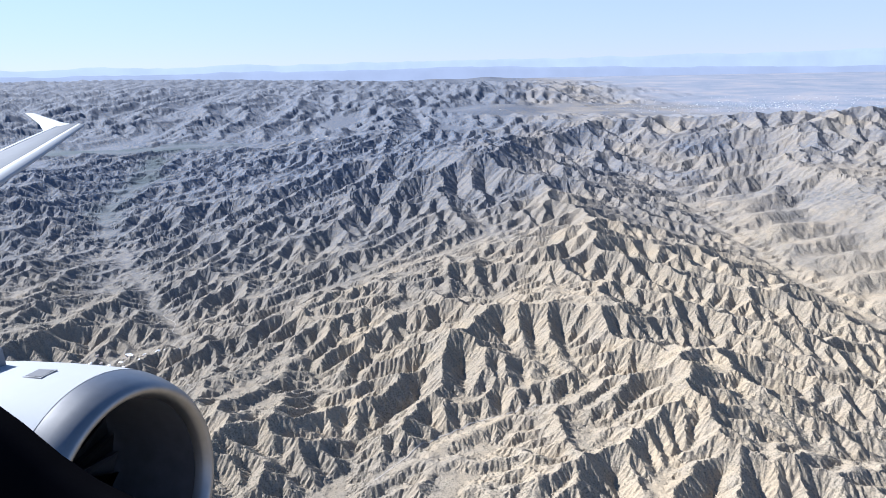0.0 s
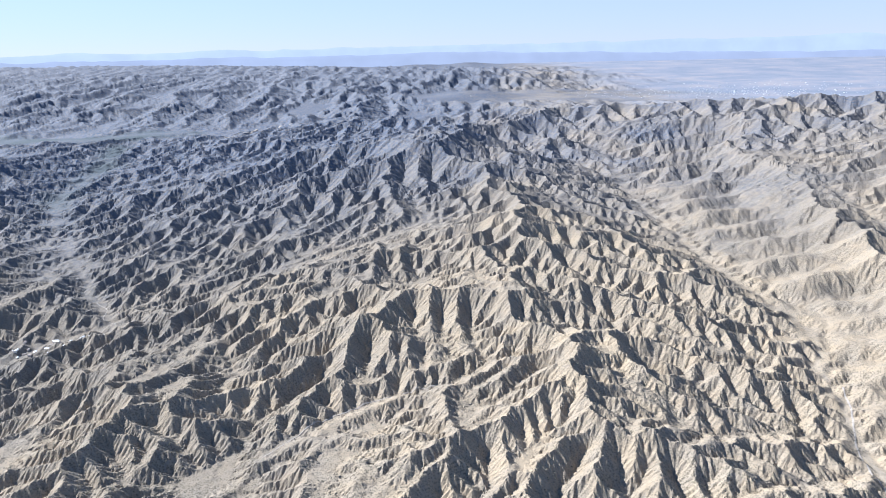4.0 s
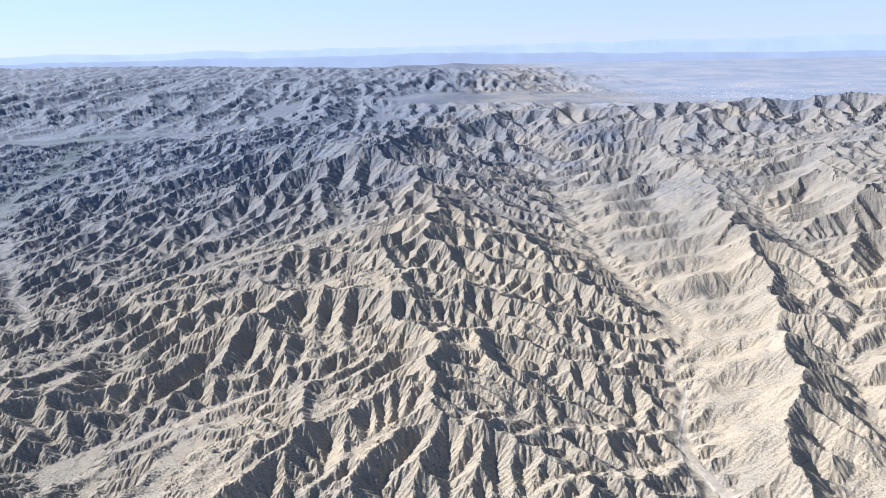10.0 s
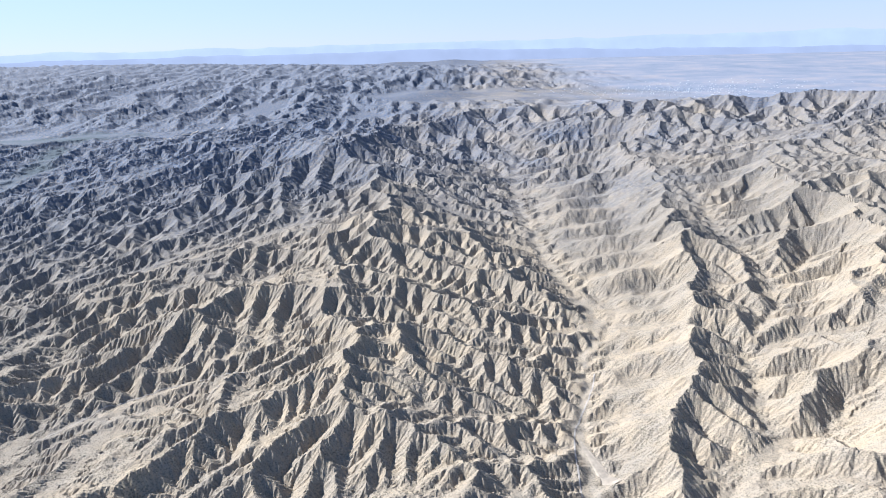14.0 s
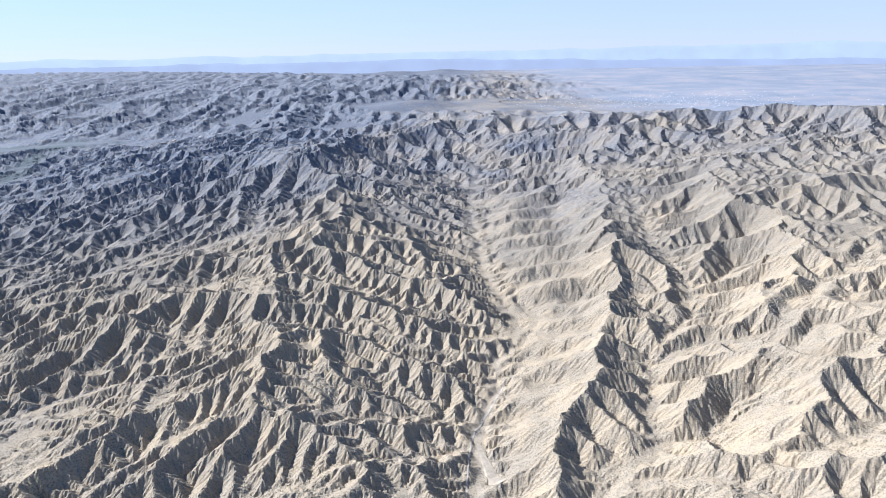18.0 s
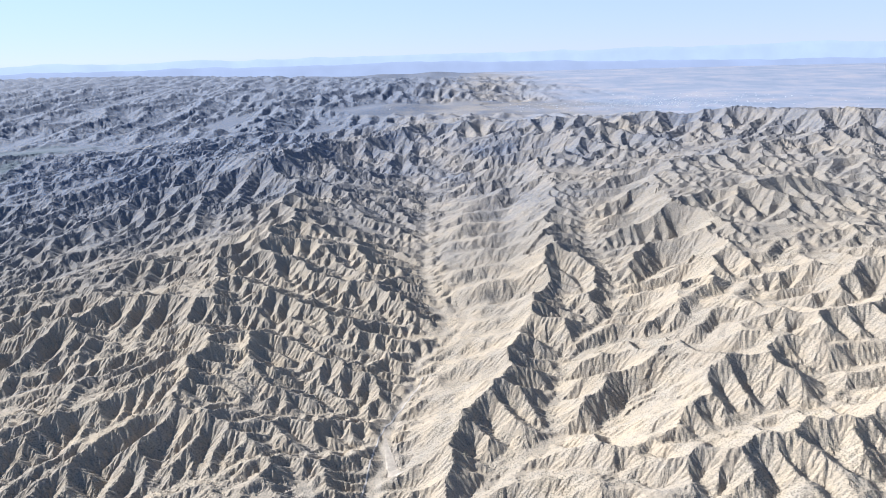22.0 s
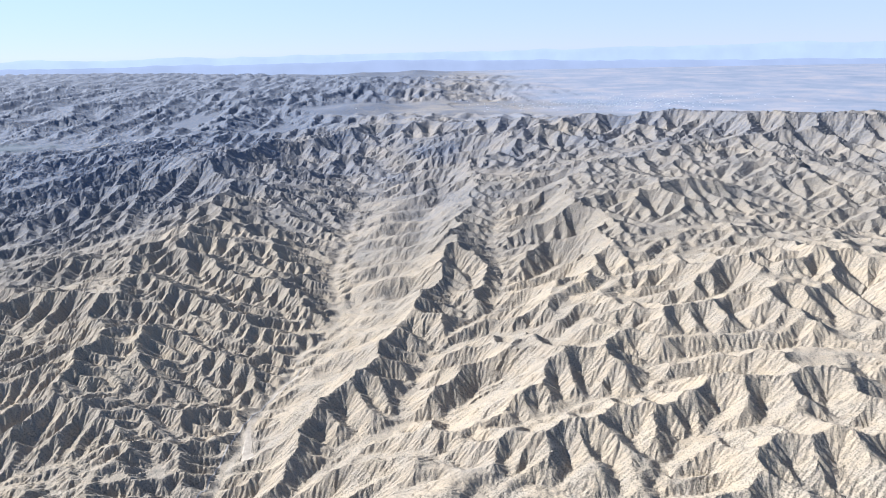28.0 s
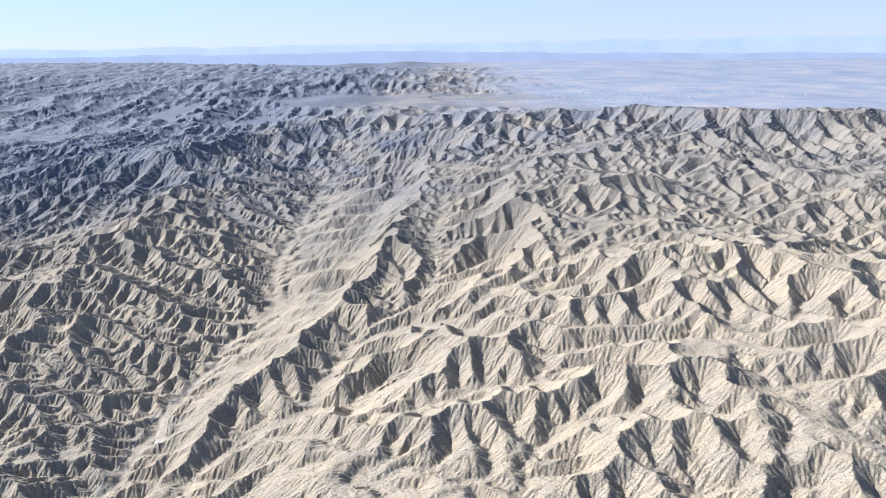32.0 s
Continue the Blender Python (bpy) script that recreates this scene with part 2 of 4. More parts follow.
ridge((300, 238, 16), (323, 222, 22), (346, 200, 26), (382, 204, 29), (404, 203, 31), (430, 199, 32), (463, 226, 34), (520, 210, 36))
ridge((281, 297, 20), (300, 300, 25), (323, 330, 33), (314, 352, 38), (350, 352, 40), (380, 360, 43), (427, 396, 46), (453, 410, 46), (471, 400, 46))
ridge((323, 330, 33), (350, 290, 32), (379, 240, 35), (417, 250, 37), (439, 235, 38), (462, 200, 36))
ridge((436, 174, 28), (440, 152, 31), (455, 131, 33), (490, 90, 34))
ridge((314, 352, 38), (320, 420, 40), (388, 487, 46), (470, 520, 50), (560, 540, 56), (631, 565, 63), (900, 520, 64), (1500, 420, 60))
ridge((474, 302, 30), (534, 326, 36), (605, 367, 42), (760, 380, 46))
ridge((526, 451, 46), (552, 400, 40), (556, 350, 38))
# lesser spurs
ridge((164, 285, 9), (183, 279, 3), (195, 278, -3))
ridge((155, 254, 8), (176, 241, 2), (192, 250, -4))
ridge((141, 227, 6), (164, 223, 0), (181, 226, -6))
ridge((153, 213, 0), (168, 208, -4), (179, 205, -8))
ridge((134, 296, 12), (156, 288, 8), (176, 286, 2))
ridge((121, 354, 14), (145, 329, 9), (173, 326, 4))
ridge((122, 409, 18), (150, 385, 12), (175, 367, 5))
ridge((1, 255, 11), (2, 242, 6), (13, 230, -2), (7, 228, -6))
ridge((25, 264, 4), (34, 247, 0), (27, 233, -4))
ridge((58, 243, 9), (45, 231, 4), (36, 219, 0), (20, 218, -3))
ridge((80, 246, 12), (69, 238, 8), (59, 236, 4))
ridge((71, 226, 7), (62, 216, 3), (55, 202, -2), (44, 189, -5))
ridge((89, 202, 5), (82, 180, 2), (77, 173, -2), (62, 166, -6), (50, 154, -8))
ridge((82, 180, 2), (90, 162, -2), (89, 149, -6))
ridge((118, 176, -2), (115, 160, -4), (111, 148, -8))
ridge((97, 233, 4), (107, 207, 1), (116, 196, -3))
ridge((108, 251, 8), (117, 226, 4), (131, 216, -2))
ridge((133, 212, 0), (145, 203, -3), (160, 200, -7))
ridge((131, 170, -4), (139, 154, -7), (143, 147, -10))
ridge((243, 130, 8), (241, 118, 5), (240, 109, 2))
ridge((270, 123, 12), (266, 110, 7), (262, 101, 3))
ridge((292, 129, 17), (301, 118, 12), (304, 99, 8))
ridge((309, 132, 17), (314, 118, 13), (315, 105, 9))
ridge((317, 130, 24), (321, 124, 18), (323, 117, 13))
ridge((371, 100, 24), (378, 95, 19), (384, 87, 14))
ridge((358, 97, 22), (363, 92, 16), (365, 82, 11))
ridge((347, 91, 18), (355, 84, 14), (361, 78, 10))
ridge((390, 133, 26), (397, 125, 22), (406, 122, 18))
ridge((374, 133, 24), (378, 124, 20), (380, 119, 17))
ridge((391, 86, 30), (401, 83, 25), (417, 77, 20))
ridge((426, 208, 29), (431, 189, 25), (438, 176, 22))
ridge((399, 200, 31), (404, 179, 27), (412, 172, 22))
ridge((285, 165, 20), (294, 156, 15), (295, 144, 11))
ridge((317, 167, 24), (326, 164, 20), (336, 164, 16))
ridge((285, 170, 18), (280, 155, 13), (276, 145, 9))
ridge((244, 243, 22), (256, 235, 17), (265, 222, 13))
ridge((265, 243, 20), (274, 226, 17), (278, 211, 14))
ridge((294, 230, 24), (305, 224, 20), (313, 226, 16))
ridge((325, 284, 28), (334, 257, 23), (344, 243, 18))
ridge((279, 270, 30), (294, 251, 26), (303, 249, 20))
ridge((363, 381, 36), (378, 334, 31), (390, 310, 26))
ridge((323, 341, 34), (344, 303, 29), (362, 272, 24))
# the far rim and the ranges beyond
ridge((-60, 905, 36), (24, 856, 44), (146, 800, 57), (300, 760, 58), (442, 722, 63), (540, 640, 62), (631, 565, 63))
ridge((-3200, 1700, 52), (-2300, 2200, 70), (-1478, 2750, 76), (-900, 2900, 66), (-500, 2600, 62), (-249, 2400, 64), (60, 1900, 54), (158, 1372, 50))
ridge((-1478, 2750, 76), (-1150, 1900, 62), (-800, 1500, 40), (-560, 1150, 26))
ridge((-2300, 2200, 70), (-1900, 1500, 62), (-1500, 1100, 44))
ridge((-500, 2600, 62), (-420, 1700, 50), (-330, 1150, 30))
ridge((158, 1372, 52), (-60, 1300, 44), (-150, 1050, 34))
ridge((-260, 435, -8), (-330, 520, 6), (-420, 640, 14))
ridge((640, 1350, 16), (760, 1310, 26), (900, 1270, 32), (1080, 1230, 34), (1400, 1120, 36))
spur = random.Random(8)
for k in range(21):
    sx, a, b, c = -1700 + 84 * k + spur.uniform(-20, 20), spur.uniform(-90, 80), spur.uniform(-110, 100), spur.uniform(0.8, 1.2)
    tall = c * min(1.0, 0.72 + 0.00035 * abs(sx))
    ridge((sx + 30, 985 + spur.uniform(-40, 40), 18 * c), (sx, 1130, 42 * tall), (sx + a, 1330, 57 * tall), (sx + a + b, 1600, 64 * tall), (sx + a + b - 40, 1950, 64 * tall))
    valley(1, (sx + 70, 960, 13), (sx + 43, 1130, 17), (sx + 42 + 0.8 * a, 1330, 26), (sx + 42 + a + 0.8 * b, 1560, 36), (sx + 42 + a + b, 1800, 46))

# the wash and its branches, the basin in the west, the side valleys
valley(0.5, (150, 40, -20), (165, 110, -16), (170, 148, -14), (171, 182, -12), (180, 207, -9), (183, 231, -7), (194, 252, -5), (197, 278, -4), (193, 292, -3), (187, 325, -1), (184, 386, 0), (184, 416, 1), (185, 497, 3), (193, 568, 8), (200, 650, 17), (240, 720, 38))
valley(1.0, (195, 120, -12), (203, 133, -9), (209, 150, -6), (222, 150, -4), (233, 158, -3), (238, 178, -1.5), (241, 198, -0.5), (246, 214, 0.5), (257, 219, 2.5), (276, 226, 5), (300, 222, 10), (314, 238, 16), (346, 262, 20))
valley(0.8, (246, 214, 0.5), (258, 232, 1.5), (268, 243, 2.5), (279, 252, 4), (287, 278, 8), (291, 295, 10), (287, 340, 16), (292, 385, 19), (300, 440, 26))
valley(0.8, (-25, 184, -10), (-9, 203, -9), (6, 214, -8), (22, 221, -6), (40, 225, -4), (53, 236, -1), (48, 262, 2))
valley(0.6, (-150, 190, -20), (-170, 270, -19), (-159, 295, -18), (-131, 317, -16), (-153, 343, -14), (-167, 363, -12), (-237, 466, -8), (-290, 560, -4), (-310, 700, 4), (-340, 800, 12))
valley(0.8, (170, 186, -10), (152, 190, -8), (125, 186, -5), (108, 190, -2), (104, 206, 1))
valley(0.8, (166, 172, -12), (150, 166, -9), (132, 160, -6), (110, 150, -7), (85, 140, -12), (60, 128, -15))
valley(0.8, (172, 267, -3), (142, 286, 1), (113, 304, 5), (80, 325, 9))
valley(0.8, (178, 236, -6), (150, 240, 1), (128, 254, 4))
valley(0.8, (-120, 330, -14), (-80, 355, -6), (-30, 380, 2), (30, 420, 10), (20, 470, 14))
valley(0.2, (74, 261, 6), (95, 260, 3), (117, 253, -1), (137, 235, -3), (158, 225, -8), (178, 222, -9))
valley(0.8, (184, 400, 1), (140, 430, 10), (120, 460, 16))
valley(0.8, (191, 560, 6), (140, 545, 16), (110, 552, 22))
valley(1.0, (-290, 560, -4), (-200, 620, 6), (-100, 720, 16), (0, 780, 26), (90, 780, 34))
valley(0.8, (259, 133, 3), (282, 140, 9), (306, 150, 11), (325, 148, 13), (334, 168, 15), (360, 172, 18), (397, 168, 21), (425, 150, 24))
valley(0.8, (323, 205, 17), (345, 186, 20), (381, 182, 22), (406, 168, 23))
valley(0.8, (220, 138, -4), (241, 132, 2), (262, 112, 6), (290, 98, 8), (312, 86, 8), (335, 70, 8), (360, 40, 6))
valley(0.8, (312, 86, 8), (320, 108, 9), (332, 120, 12), (356, 120, 16), (366, 116, 18))
valley(0.8, (440, 60, 16), (416, 80, 18), (403, 100, 19), (396, 92, 17), (388, 66, 14), (376, 30, 8))
valley(1.2, (440, 440, 38), (479, 411, 36), (492, 369, 31), (490, 332, 27), (522, 300, 25), (545, 255, 22), (600, 180, 18))
valley(0.6, (346, 262, 20), (372, 278, 25), (400, 312, 31))
valley(1.0, (320, 540, 30), (400, 560, 36), (480, 600, 44))
valley(22, (-900, 850, 10), (-560, 870, 13), (-400, 850, 15), (-300, 880, 18))
valley(150, (150, 1350, 26), (450, 1380, 14), (800, 1250, 14), (1500, 1100, 16), (2600, 900, 20))
valley(500, (100, 3300, 34), (1500, 3000, 32), (3200, 2400, 30))
valley(1, (-1200, 2500, 56), (-1000, 1700, 34), (-700, 1100, 18))
valley(1, (-2000, 1900, 50), (-1500, 1400, 40), (-1100, 900, 16))


def near_lines(x, y, lines, widths):
    """How far each place is from the nearest of the lines, and the height that the lines round it give."""
    best = np.full(x.shape, 1e9)
    height, weight = np.zeros_like(x), np.zeros_like(x)
    x0, x1, y0, y1 = x.min() - 300, x.max() + 300, y.min() - 300, y.max() + 300
    for line, width in zip(lines, widths):
        for a, b in zip(line[:-1], line[1:]):
            if max(a[0], b[0]) < x0 or min(a[0], b[0]) > x1 or max(a[1], b[1]) < y0 or min(a[1], b[1]) > y1:
                continue
            ex, ey = b[0] - a[0], b[1] - a[1]
            k = np.clip(((x - a[0]) * ex + (y - a[1]) * ey) / (ex * ex + ey * ey), 0, 1)
            d = np.maximum(np.hypot(x - a[0] - k * ex, y - a[1] - k * ey) - width, 0)
            w = 1 / (d * d + 2) ** 2
            height += w * (a[2] + k * (b[2] - a[2]))
            weight += w
            best = np.minimum(best, d)
    return best, height / np.maximum(weight, 1e-30)


def slope_of(h, x, y):
    hi, hj = np.gradient(h)
    xi, xj = np.gradient(x)
    yi, yj = np.gradient(y)
    det = xi * yj - xj * yi
    return (hi * yj - hj * yi) / det, (hj * xi - hi * xj) / det


def drains(h, size, rng):
    """For each cell of a square grid the lowest-lying neighbour that its water runs to, and how far off it is."""
    rows, cols = h.shape
    place = np.arange(h.size).reshape(rows, cols)
    pad = np.pad(h, 1, constant_values=1e6)
    drop, target, run = np.zeros_like(h), place.copy(), np.full_like(h, size)
    low = np.full_like(h, 1e6)
    for i in (-1, 0, 1):
        for j in (-1, 0, 1):
            if not (i or j):
                continue
            far = size * math.hypot(i, j)
            side = pad[1 + i:1 + i + rows, 1 + j:1 + j + cols]
            low = np.minimum(low, side)
            fall = (h - side) * (0.85 + 0.3 * rng.rand(rows, cols)) / far
            better = fall > drop
            drop = np.where(better, fall, drop)
            target = np.where(better, place + i * cols + j, target)
            run = np.where(better, far, run)
    return target.ravel(), run.ravel(), low


def carve(h, size, fixed, bite, steepest, rounds, start, floor, back=0.16):
    """Lets streams cut into a square grid of heights: water runs from each cell to the steepest neighbour below it,
    the more of it the deeper the cut, and no slope stays steeper than steepest."""
    rng = np.random.RandomState(3)
    first, keep = h, fixed.ravel()
    steepest = np.broadcast_to(steepest, h.shape).ravel()
    for turn in range(rounds):
        if turn:
            h = np.where(fixed, h, h + back * (first - h))
        to, run, low = drains(h, size, rng)
        # how many steps each cell lies from where its water stops
        depth = (to != np.arange(h.size)).astype(np.int32)
        hop = to
        while True:
            more = depth[hop]
            if not more.any():
                break
            depth = depth + more
            hop = hop[hop]
        order = np.argsort(depth, kind="stable")
        ends = np.cumsum(np.bincount(depth))
        area = np.full(h.size, size * size)
        for k in range(len(ends) - 1, 0, -1):
            c = order[ends[k - 1]:ends[k]]
            np.add.at(area, to[c], area[c])
        cut = bite * np.sqrt(np.maximum(area - start.ravel(), 0)) / run
        limit = steepest * run
        z = h.ravel().copy()
        for k in range(1, len(ends)):
            c = order[ends[k - 1]:ends[k]]
            r = z[to[c]]
            own = z[c]
            v = np.minimum(np.where(r < own, (own + cut[c] * r) / (1 + cut[c]), own), r + limit[c])
            z[c] = np.where(keep[c], own, v)
        h = z.reshape(h.shape)
        # low pockets without an outlet fill up
        pad = np.pad(h, 1, mode="edge")
        low = np.min([pad[1 + i:1 + i + h.shape[0], 1 + j:1 + j + h.shape[1]] for i in (-1, 0, 1) for j in (-1, 0, 1) if i or j], axis=0)
        h = np.where(fixed, h, np.maximum(np.maximum(h, low + 0.02), floor))
    return h


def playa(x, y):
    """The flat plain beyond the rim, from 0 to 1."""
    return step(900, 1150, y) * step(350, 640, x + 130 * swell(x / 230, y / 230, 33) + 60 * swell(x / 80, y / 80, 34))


def outline(x, y, rough):
    """The land's large shape, from its ridges and valleys."""
    wx = x + 1.3 * swell(x / 34, y / 34, 1) + 2.0 * swell(x / 13, y / 13, 2)
    wy = y + 1.3 * swell(x / 34, y / 34, 3) + 2.0 * swell(x / 13, y / 13, 4)
    bend = step(880, 1100, y)
    wx = wx + bend * (38 * swell(x / 170, y / 230, 44) + 16 * swell(x / 70, y / 100, 45))
    dr, zr = near_lines(wx, wy, RIDGES, [0] * len(RIDGES))
    vx = wx + 2.6 * swell(x / 17, y / 17, 17)
    vy = wy + 2.6 * swell(x / 17, y / 17, 18)
    dv, zv = near_lines(vx, vy, [v for _, v in VALLEYS], [w for w, _ in VALLEYS])
    east, far = east_of_wash(x, y), step(700, 950, y)
    zr = zr + (1.5 + 1.5 * east + 7.5 * step(430, 560, y) * (1 - far)) * step(3, 12, zr - zv) + 7.5 * far * (1 - step(930, 1000, y))
    zr = zr + 1.6 * swell(x / 12, y / 12, 19) * step(2, 8, zr - zv) * (1 - 0.5 * east)
    h = zv + (zr - zv) * (1 - (1 - dv / (dv + dr + 0.01)) ** (1.8 - 0.45 * east - 0.8 * far))
    between = step(1, 14, np.minimum(dv, 2 * dr))
    # spurs fall away from the block's spine, towards the wash on one side and the basin on the other
    spurs = 0.0
    right, left = step(50, 130, x), 1 - step(-40, 40, x)
    for dx, dy, share in ((0.80, -0.60, right), (-0.45, -0.89, left), (0.20, -0.98, 1 - right - left)):
        down, across = dx * x + dy * y, dx * y - dy * x
        spurs = spurs + share * (6.4 * swell(down / 56, across / 27, 6) + 3.0 * swell(down / 30, across / 13.5, 7))
    near_waves = (1 - far) * (2.0 * swell(x / 46, y / 46, 5) + (1 - east) * spurs + east * (4.0 * swell(x / 27, y / 27, 6) + (0.9 + 1.2 * step(200, 320, y)) * swell(x / 13, y / 13, 7)))
    far_waves = far * (5.0 * swell(x / 140, y / 140, 5) + 6.0 * swell(x / 55, y / 170, 6) + 3.4 * swell(x / 26, y / 80, 7))
    h = h + between * rough * (near_waves + far_waves) * (1 - 0.99 * playa(x, y))
    wild = step(800, 1300, y) * (1 - 0.9 * step(150, 450, x))
    h = h + wild * (6 * swell(x / 330, y / 330, 14) + (3 + 5 * step(-200, 0, x)) * swell(x / 130, y / 130, 15)) * (1 - playa(x, y))
    main, _ = near_lines(wx, wy, [v for w, v in VALLEYS if w > 1.2 or w in (0.5, 0.6) and len(v) > 9], [w for w, v in VALLEYS if w > 1.2 or w in (0.5, 0.6) and len(v) > 9])
    return h, main, zv


def wash_side(y):
    return np.interp(y, (120, 182, 231, 278, 325, 416, 568, 700), (176, 177, 189, 203, 193, 190, 199, 235))


def east_of_wash(x, y):
    """The broad rounded hills east of the wash, from 0 to 1."""
    return step(-4, 12, x - wash_side(y)) * (1 - 0.6 * step(420, 620, y))


def sample(field, x0, y0, size, x, y):
    """A grid's value between its cells, smoothly."""
    rows, cols = field.shape
    fx, fy = np.clip((x - x0) / size, 0, cols - 1.001), np.clip((y - y0) / size, 0, rows - 1.001)
    ix, iy = fx.astype(np.int32), fy.astype(np.int32)
    fx, fy = fx - ix, fy - iy
    ix1, iy1 = np.minimum(ix + 1, cols - 1), np.minimum(iy + 1, rows - 1)
    return (field[iy, ix] * (1 - fx) + field[iy, ix1] * fx) * (1 - fy) + (field[iy1, ix] * (1 - fx) + field[iy1, ix1] * fx) * fy


NEAR = (-290.0, 36.0, 0.85, 1000, 546)      # corner, cell, columns, rows
MIDDLE = (-680.0, 300.0, 1.9, 888, 369)
BEYOND = (-1750.0, 860.0, 4.5, 530, 270)
WIDE = (-3300.0, -1500.0, 14.0, 510, 390)


def soften(f):
    for axis in (0, 1):
        f = 0.25 * np.roll(f, 1, axis) + 0.5 * f + 0.25 * np.roll(f, -1, axis)
    return f


def carved(box, rough, bite, steepest, rounds, start):
    """The outline of a box cut by streams, first on a coarse grid, then on a fine one."""
    x0, y0, size, cols, rows = box
    field = None
    for cell, turns, back in (((3 * size, rounds, 0.16), (size, 8, 0.10)) if size < 3 else ((size, rounds, 0.16),)):
        n, m = int(cols * size / cell), int(rows * size / cell)
        x, y = np.meshgrid(x0 + cell * np.arange(n), y0 + cell * np.arange(m))
        h, main, low = outline(x, y, rough(x, y))
        whole = h
        if field is not None:
            h = soften(sample(field, x0, y0, 3 * size, x, y))
            h = h + step(1, 6, main) * (0.55 * swell(x / (7 * size), y / (7 * size), 41) + 0.35 * swell(x / (3.5 * size), y / (3.5 * size), 42)) * size
        rim = np.zeros(h.shape, bool)
        rim[0], rim[-1], rim[:, 0], rim[:, -1] = True, True, True, True
        field = carve(h, cell, rim | (main < 0.5), bite, steepest(x, y), turns, start(x, y), low - 2.5, back)
    cut = field
    if size < 10:
        calm = soften(cut)
        gy, gx = np.gradient(calm, size)
        cut = cut + (calm - cut) * (1 - step(0.04, 0.16, np.hypot(gx, gy)))
        broad = cut
        for _ in range(int(50 / size)):
            broad = soften(broad)
        broad = broad + 1.5 * swell(x / 17, y / 24, 36) + 0.9 * swell(x / 9, y / 12, 37)
        cut = cut + (broad - cut) * 0.95 * smooth_flank(x, y)
    return cut + (whole - cut) * playa(x, y), main


def smooth_flank(x, y):
    """Where the smooth slope east of the wash lies, from 0 to 1."""
    west = wash_side(y)
    east = np.interp(y, (120, 140, 173, 209, 243, 285, 361, 430, 560), (188, 194, 205, 222, 241, 245, 258, 258, 250))
    return step(0, 9, x - west) * (1 - step(-12, -2, x - east)) * step(130, 165, y) * (1 - step(470, 560, y))


PAD = np.array([(171, 176, -12.1), (173.5, 162, -12.7), (175.5, 152, -13.1)])


def land(x, y, grain):
    """Height of the land, scrub cover and bare sand at places of a grid whose cells are about grain wide."""
    h, dv = 0.0, 0.0
    left = np.ones_like(x)
    wx, wy = x + 0.4 * swell(x / 4, y / 4, 11), y + 0.4 * swell(x / 4, y / 4, 12)
    for box, rough, bite, steepest, rounds, start in (
            (NEAR, lambda x, y: 1 - 0.8 * smooth_flank(x, y), 0.24, lambda x, y: 0.78 - 0.12 * step(270, 460, y) - 0.10 * east_of_wash(x, y), 30, lambda x, y: 9.0 + 24 * east_of_wash(x, y) * (1 - step(190, 300, y)) + 120 * smooth_flank(x, y)),
            (MIDDLE, lambda x, y: 1.4 + 0 * x, 0.30, lambda x, y: 0.60 + 0 * x, 18, lambda x, y: 30.0 + 160 * smooth_flank(x, y)),
            (BEYOND, lambda x, y: 1.3, 0.5, lambda x, y: 0.66 + 0 * x, 14, lambda x, y: 110.0 + 0 * x),
            (WIDE, lambda x, y: 1.3, 1.5, lambda x, y: 0.55 + 0 * x, 14, lambda x, y: 200.0 + 0 * x)):
        field, field_dv = carved(box, rough, bite, steepest, rounds, start)
        x0, y0, size, cols, rows = box
        edge = 14 * size
        inside = step(0, edge, x - x0) * step(0, edge, x0 + size * (cols - 1) - x) * step(0, edge * (size < 2 or size > 3) + 1, y - y0) * step(0, edge, y0 + size * (rows - 1) - y)
        if size > 10:
            inside = np.ones_like(x)
        share = left * inside
        h = h + share * sample(field, x0, y0, size, wx, wy)
        dv = dv + share * sample(field_dv, x0, y0, size, x, y)
        left = left - share
    close_by = step(0, 40, x + 290) * step(0, 40, 560 - x) * (1 - step(440, 500, y))
    middle = step(0, 60, x + 680) * step(0, 60, 1005 - x) * (1 - step(920, 1000, y))
    for line, inner, outer in ((PAD, 1.2, 3.0),):
        close = (y > 90) & (y < 235) & (x > 150) & (x < 205)
        d, z = near_lines(x[close], y[close], [line], [0])
        h[close] += (z - h[close]) * (1 - step(inner, outer, d))
    bottom = step(0.0, 4.0, dv)
    gentle = 1 - 0.3 * smooth_flank(x, y) - 0.25 * east_of_wash(x, y)
    for wave, rise, seed in ((40, 4.0, 21), (18, 2.0, 22), (9, 0.8, 23), (5, 0.45, 24), (2.4, 0.38, 25), (1.3, 0.25, 26)):
        reach = np.clip(wave / grain / 2.2 - 1, 0, 1)
        if wave > 4:
            reach = reach * (1 - close_by * (1 - 1.3 * smooth_flank(x, y) * (wave < 12)))
        if wave > 12:
            reach = reach * (1 - middle)
        gx, gy = slope_of(h, x, y)
        steep = np.hypot(gx, gy) + 1e-5
        c = np.clip(gullies(x / wave, y / wave, -gy / steep, gx / steep, seed) * 1.15, -1, 1)
        crest = 1 - 2 * np.arccos(c) / math.pi
        h = h + rise * step(0.03, 0.42, steep) * reach * gentle * bottom * (1 - 0.4 * step(850, 1000, y)) * (1 - 0.95 * playa(x, y)) * (crest - 0.25)
    h = h + 0.2 * np.clip(3 / grain - 1, 0, 1) * swell(x / 5, y / 5, 8) * bottom
    cover = 0.03 + 0.55 * step(110, -170, x - 0.12 * y) + 0.62 * step(250 - 30 * east_of_wash(x, y), 520 - 120 * east_of_wash(x, y), y) * (1 - 0.3 * smooth_flank(x, y)) + 0.22 * smooth_flank(x, y) + 0.3 * swell(x / 60, y / 60, 9) + 0.2 * swell(x / 23, y / 23, 16)
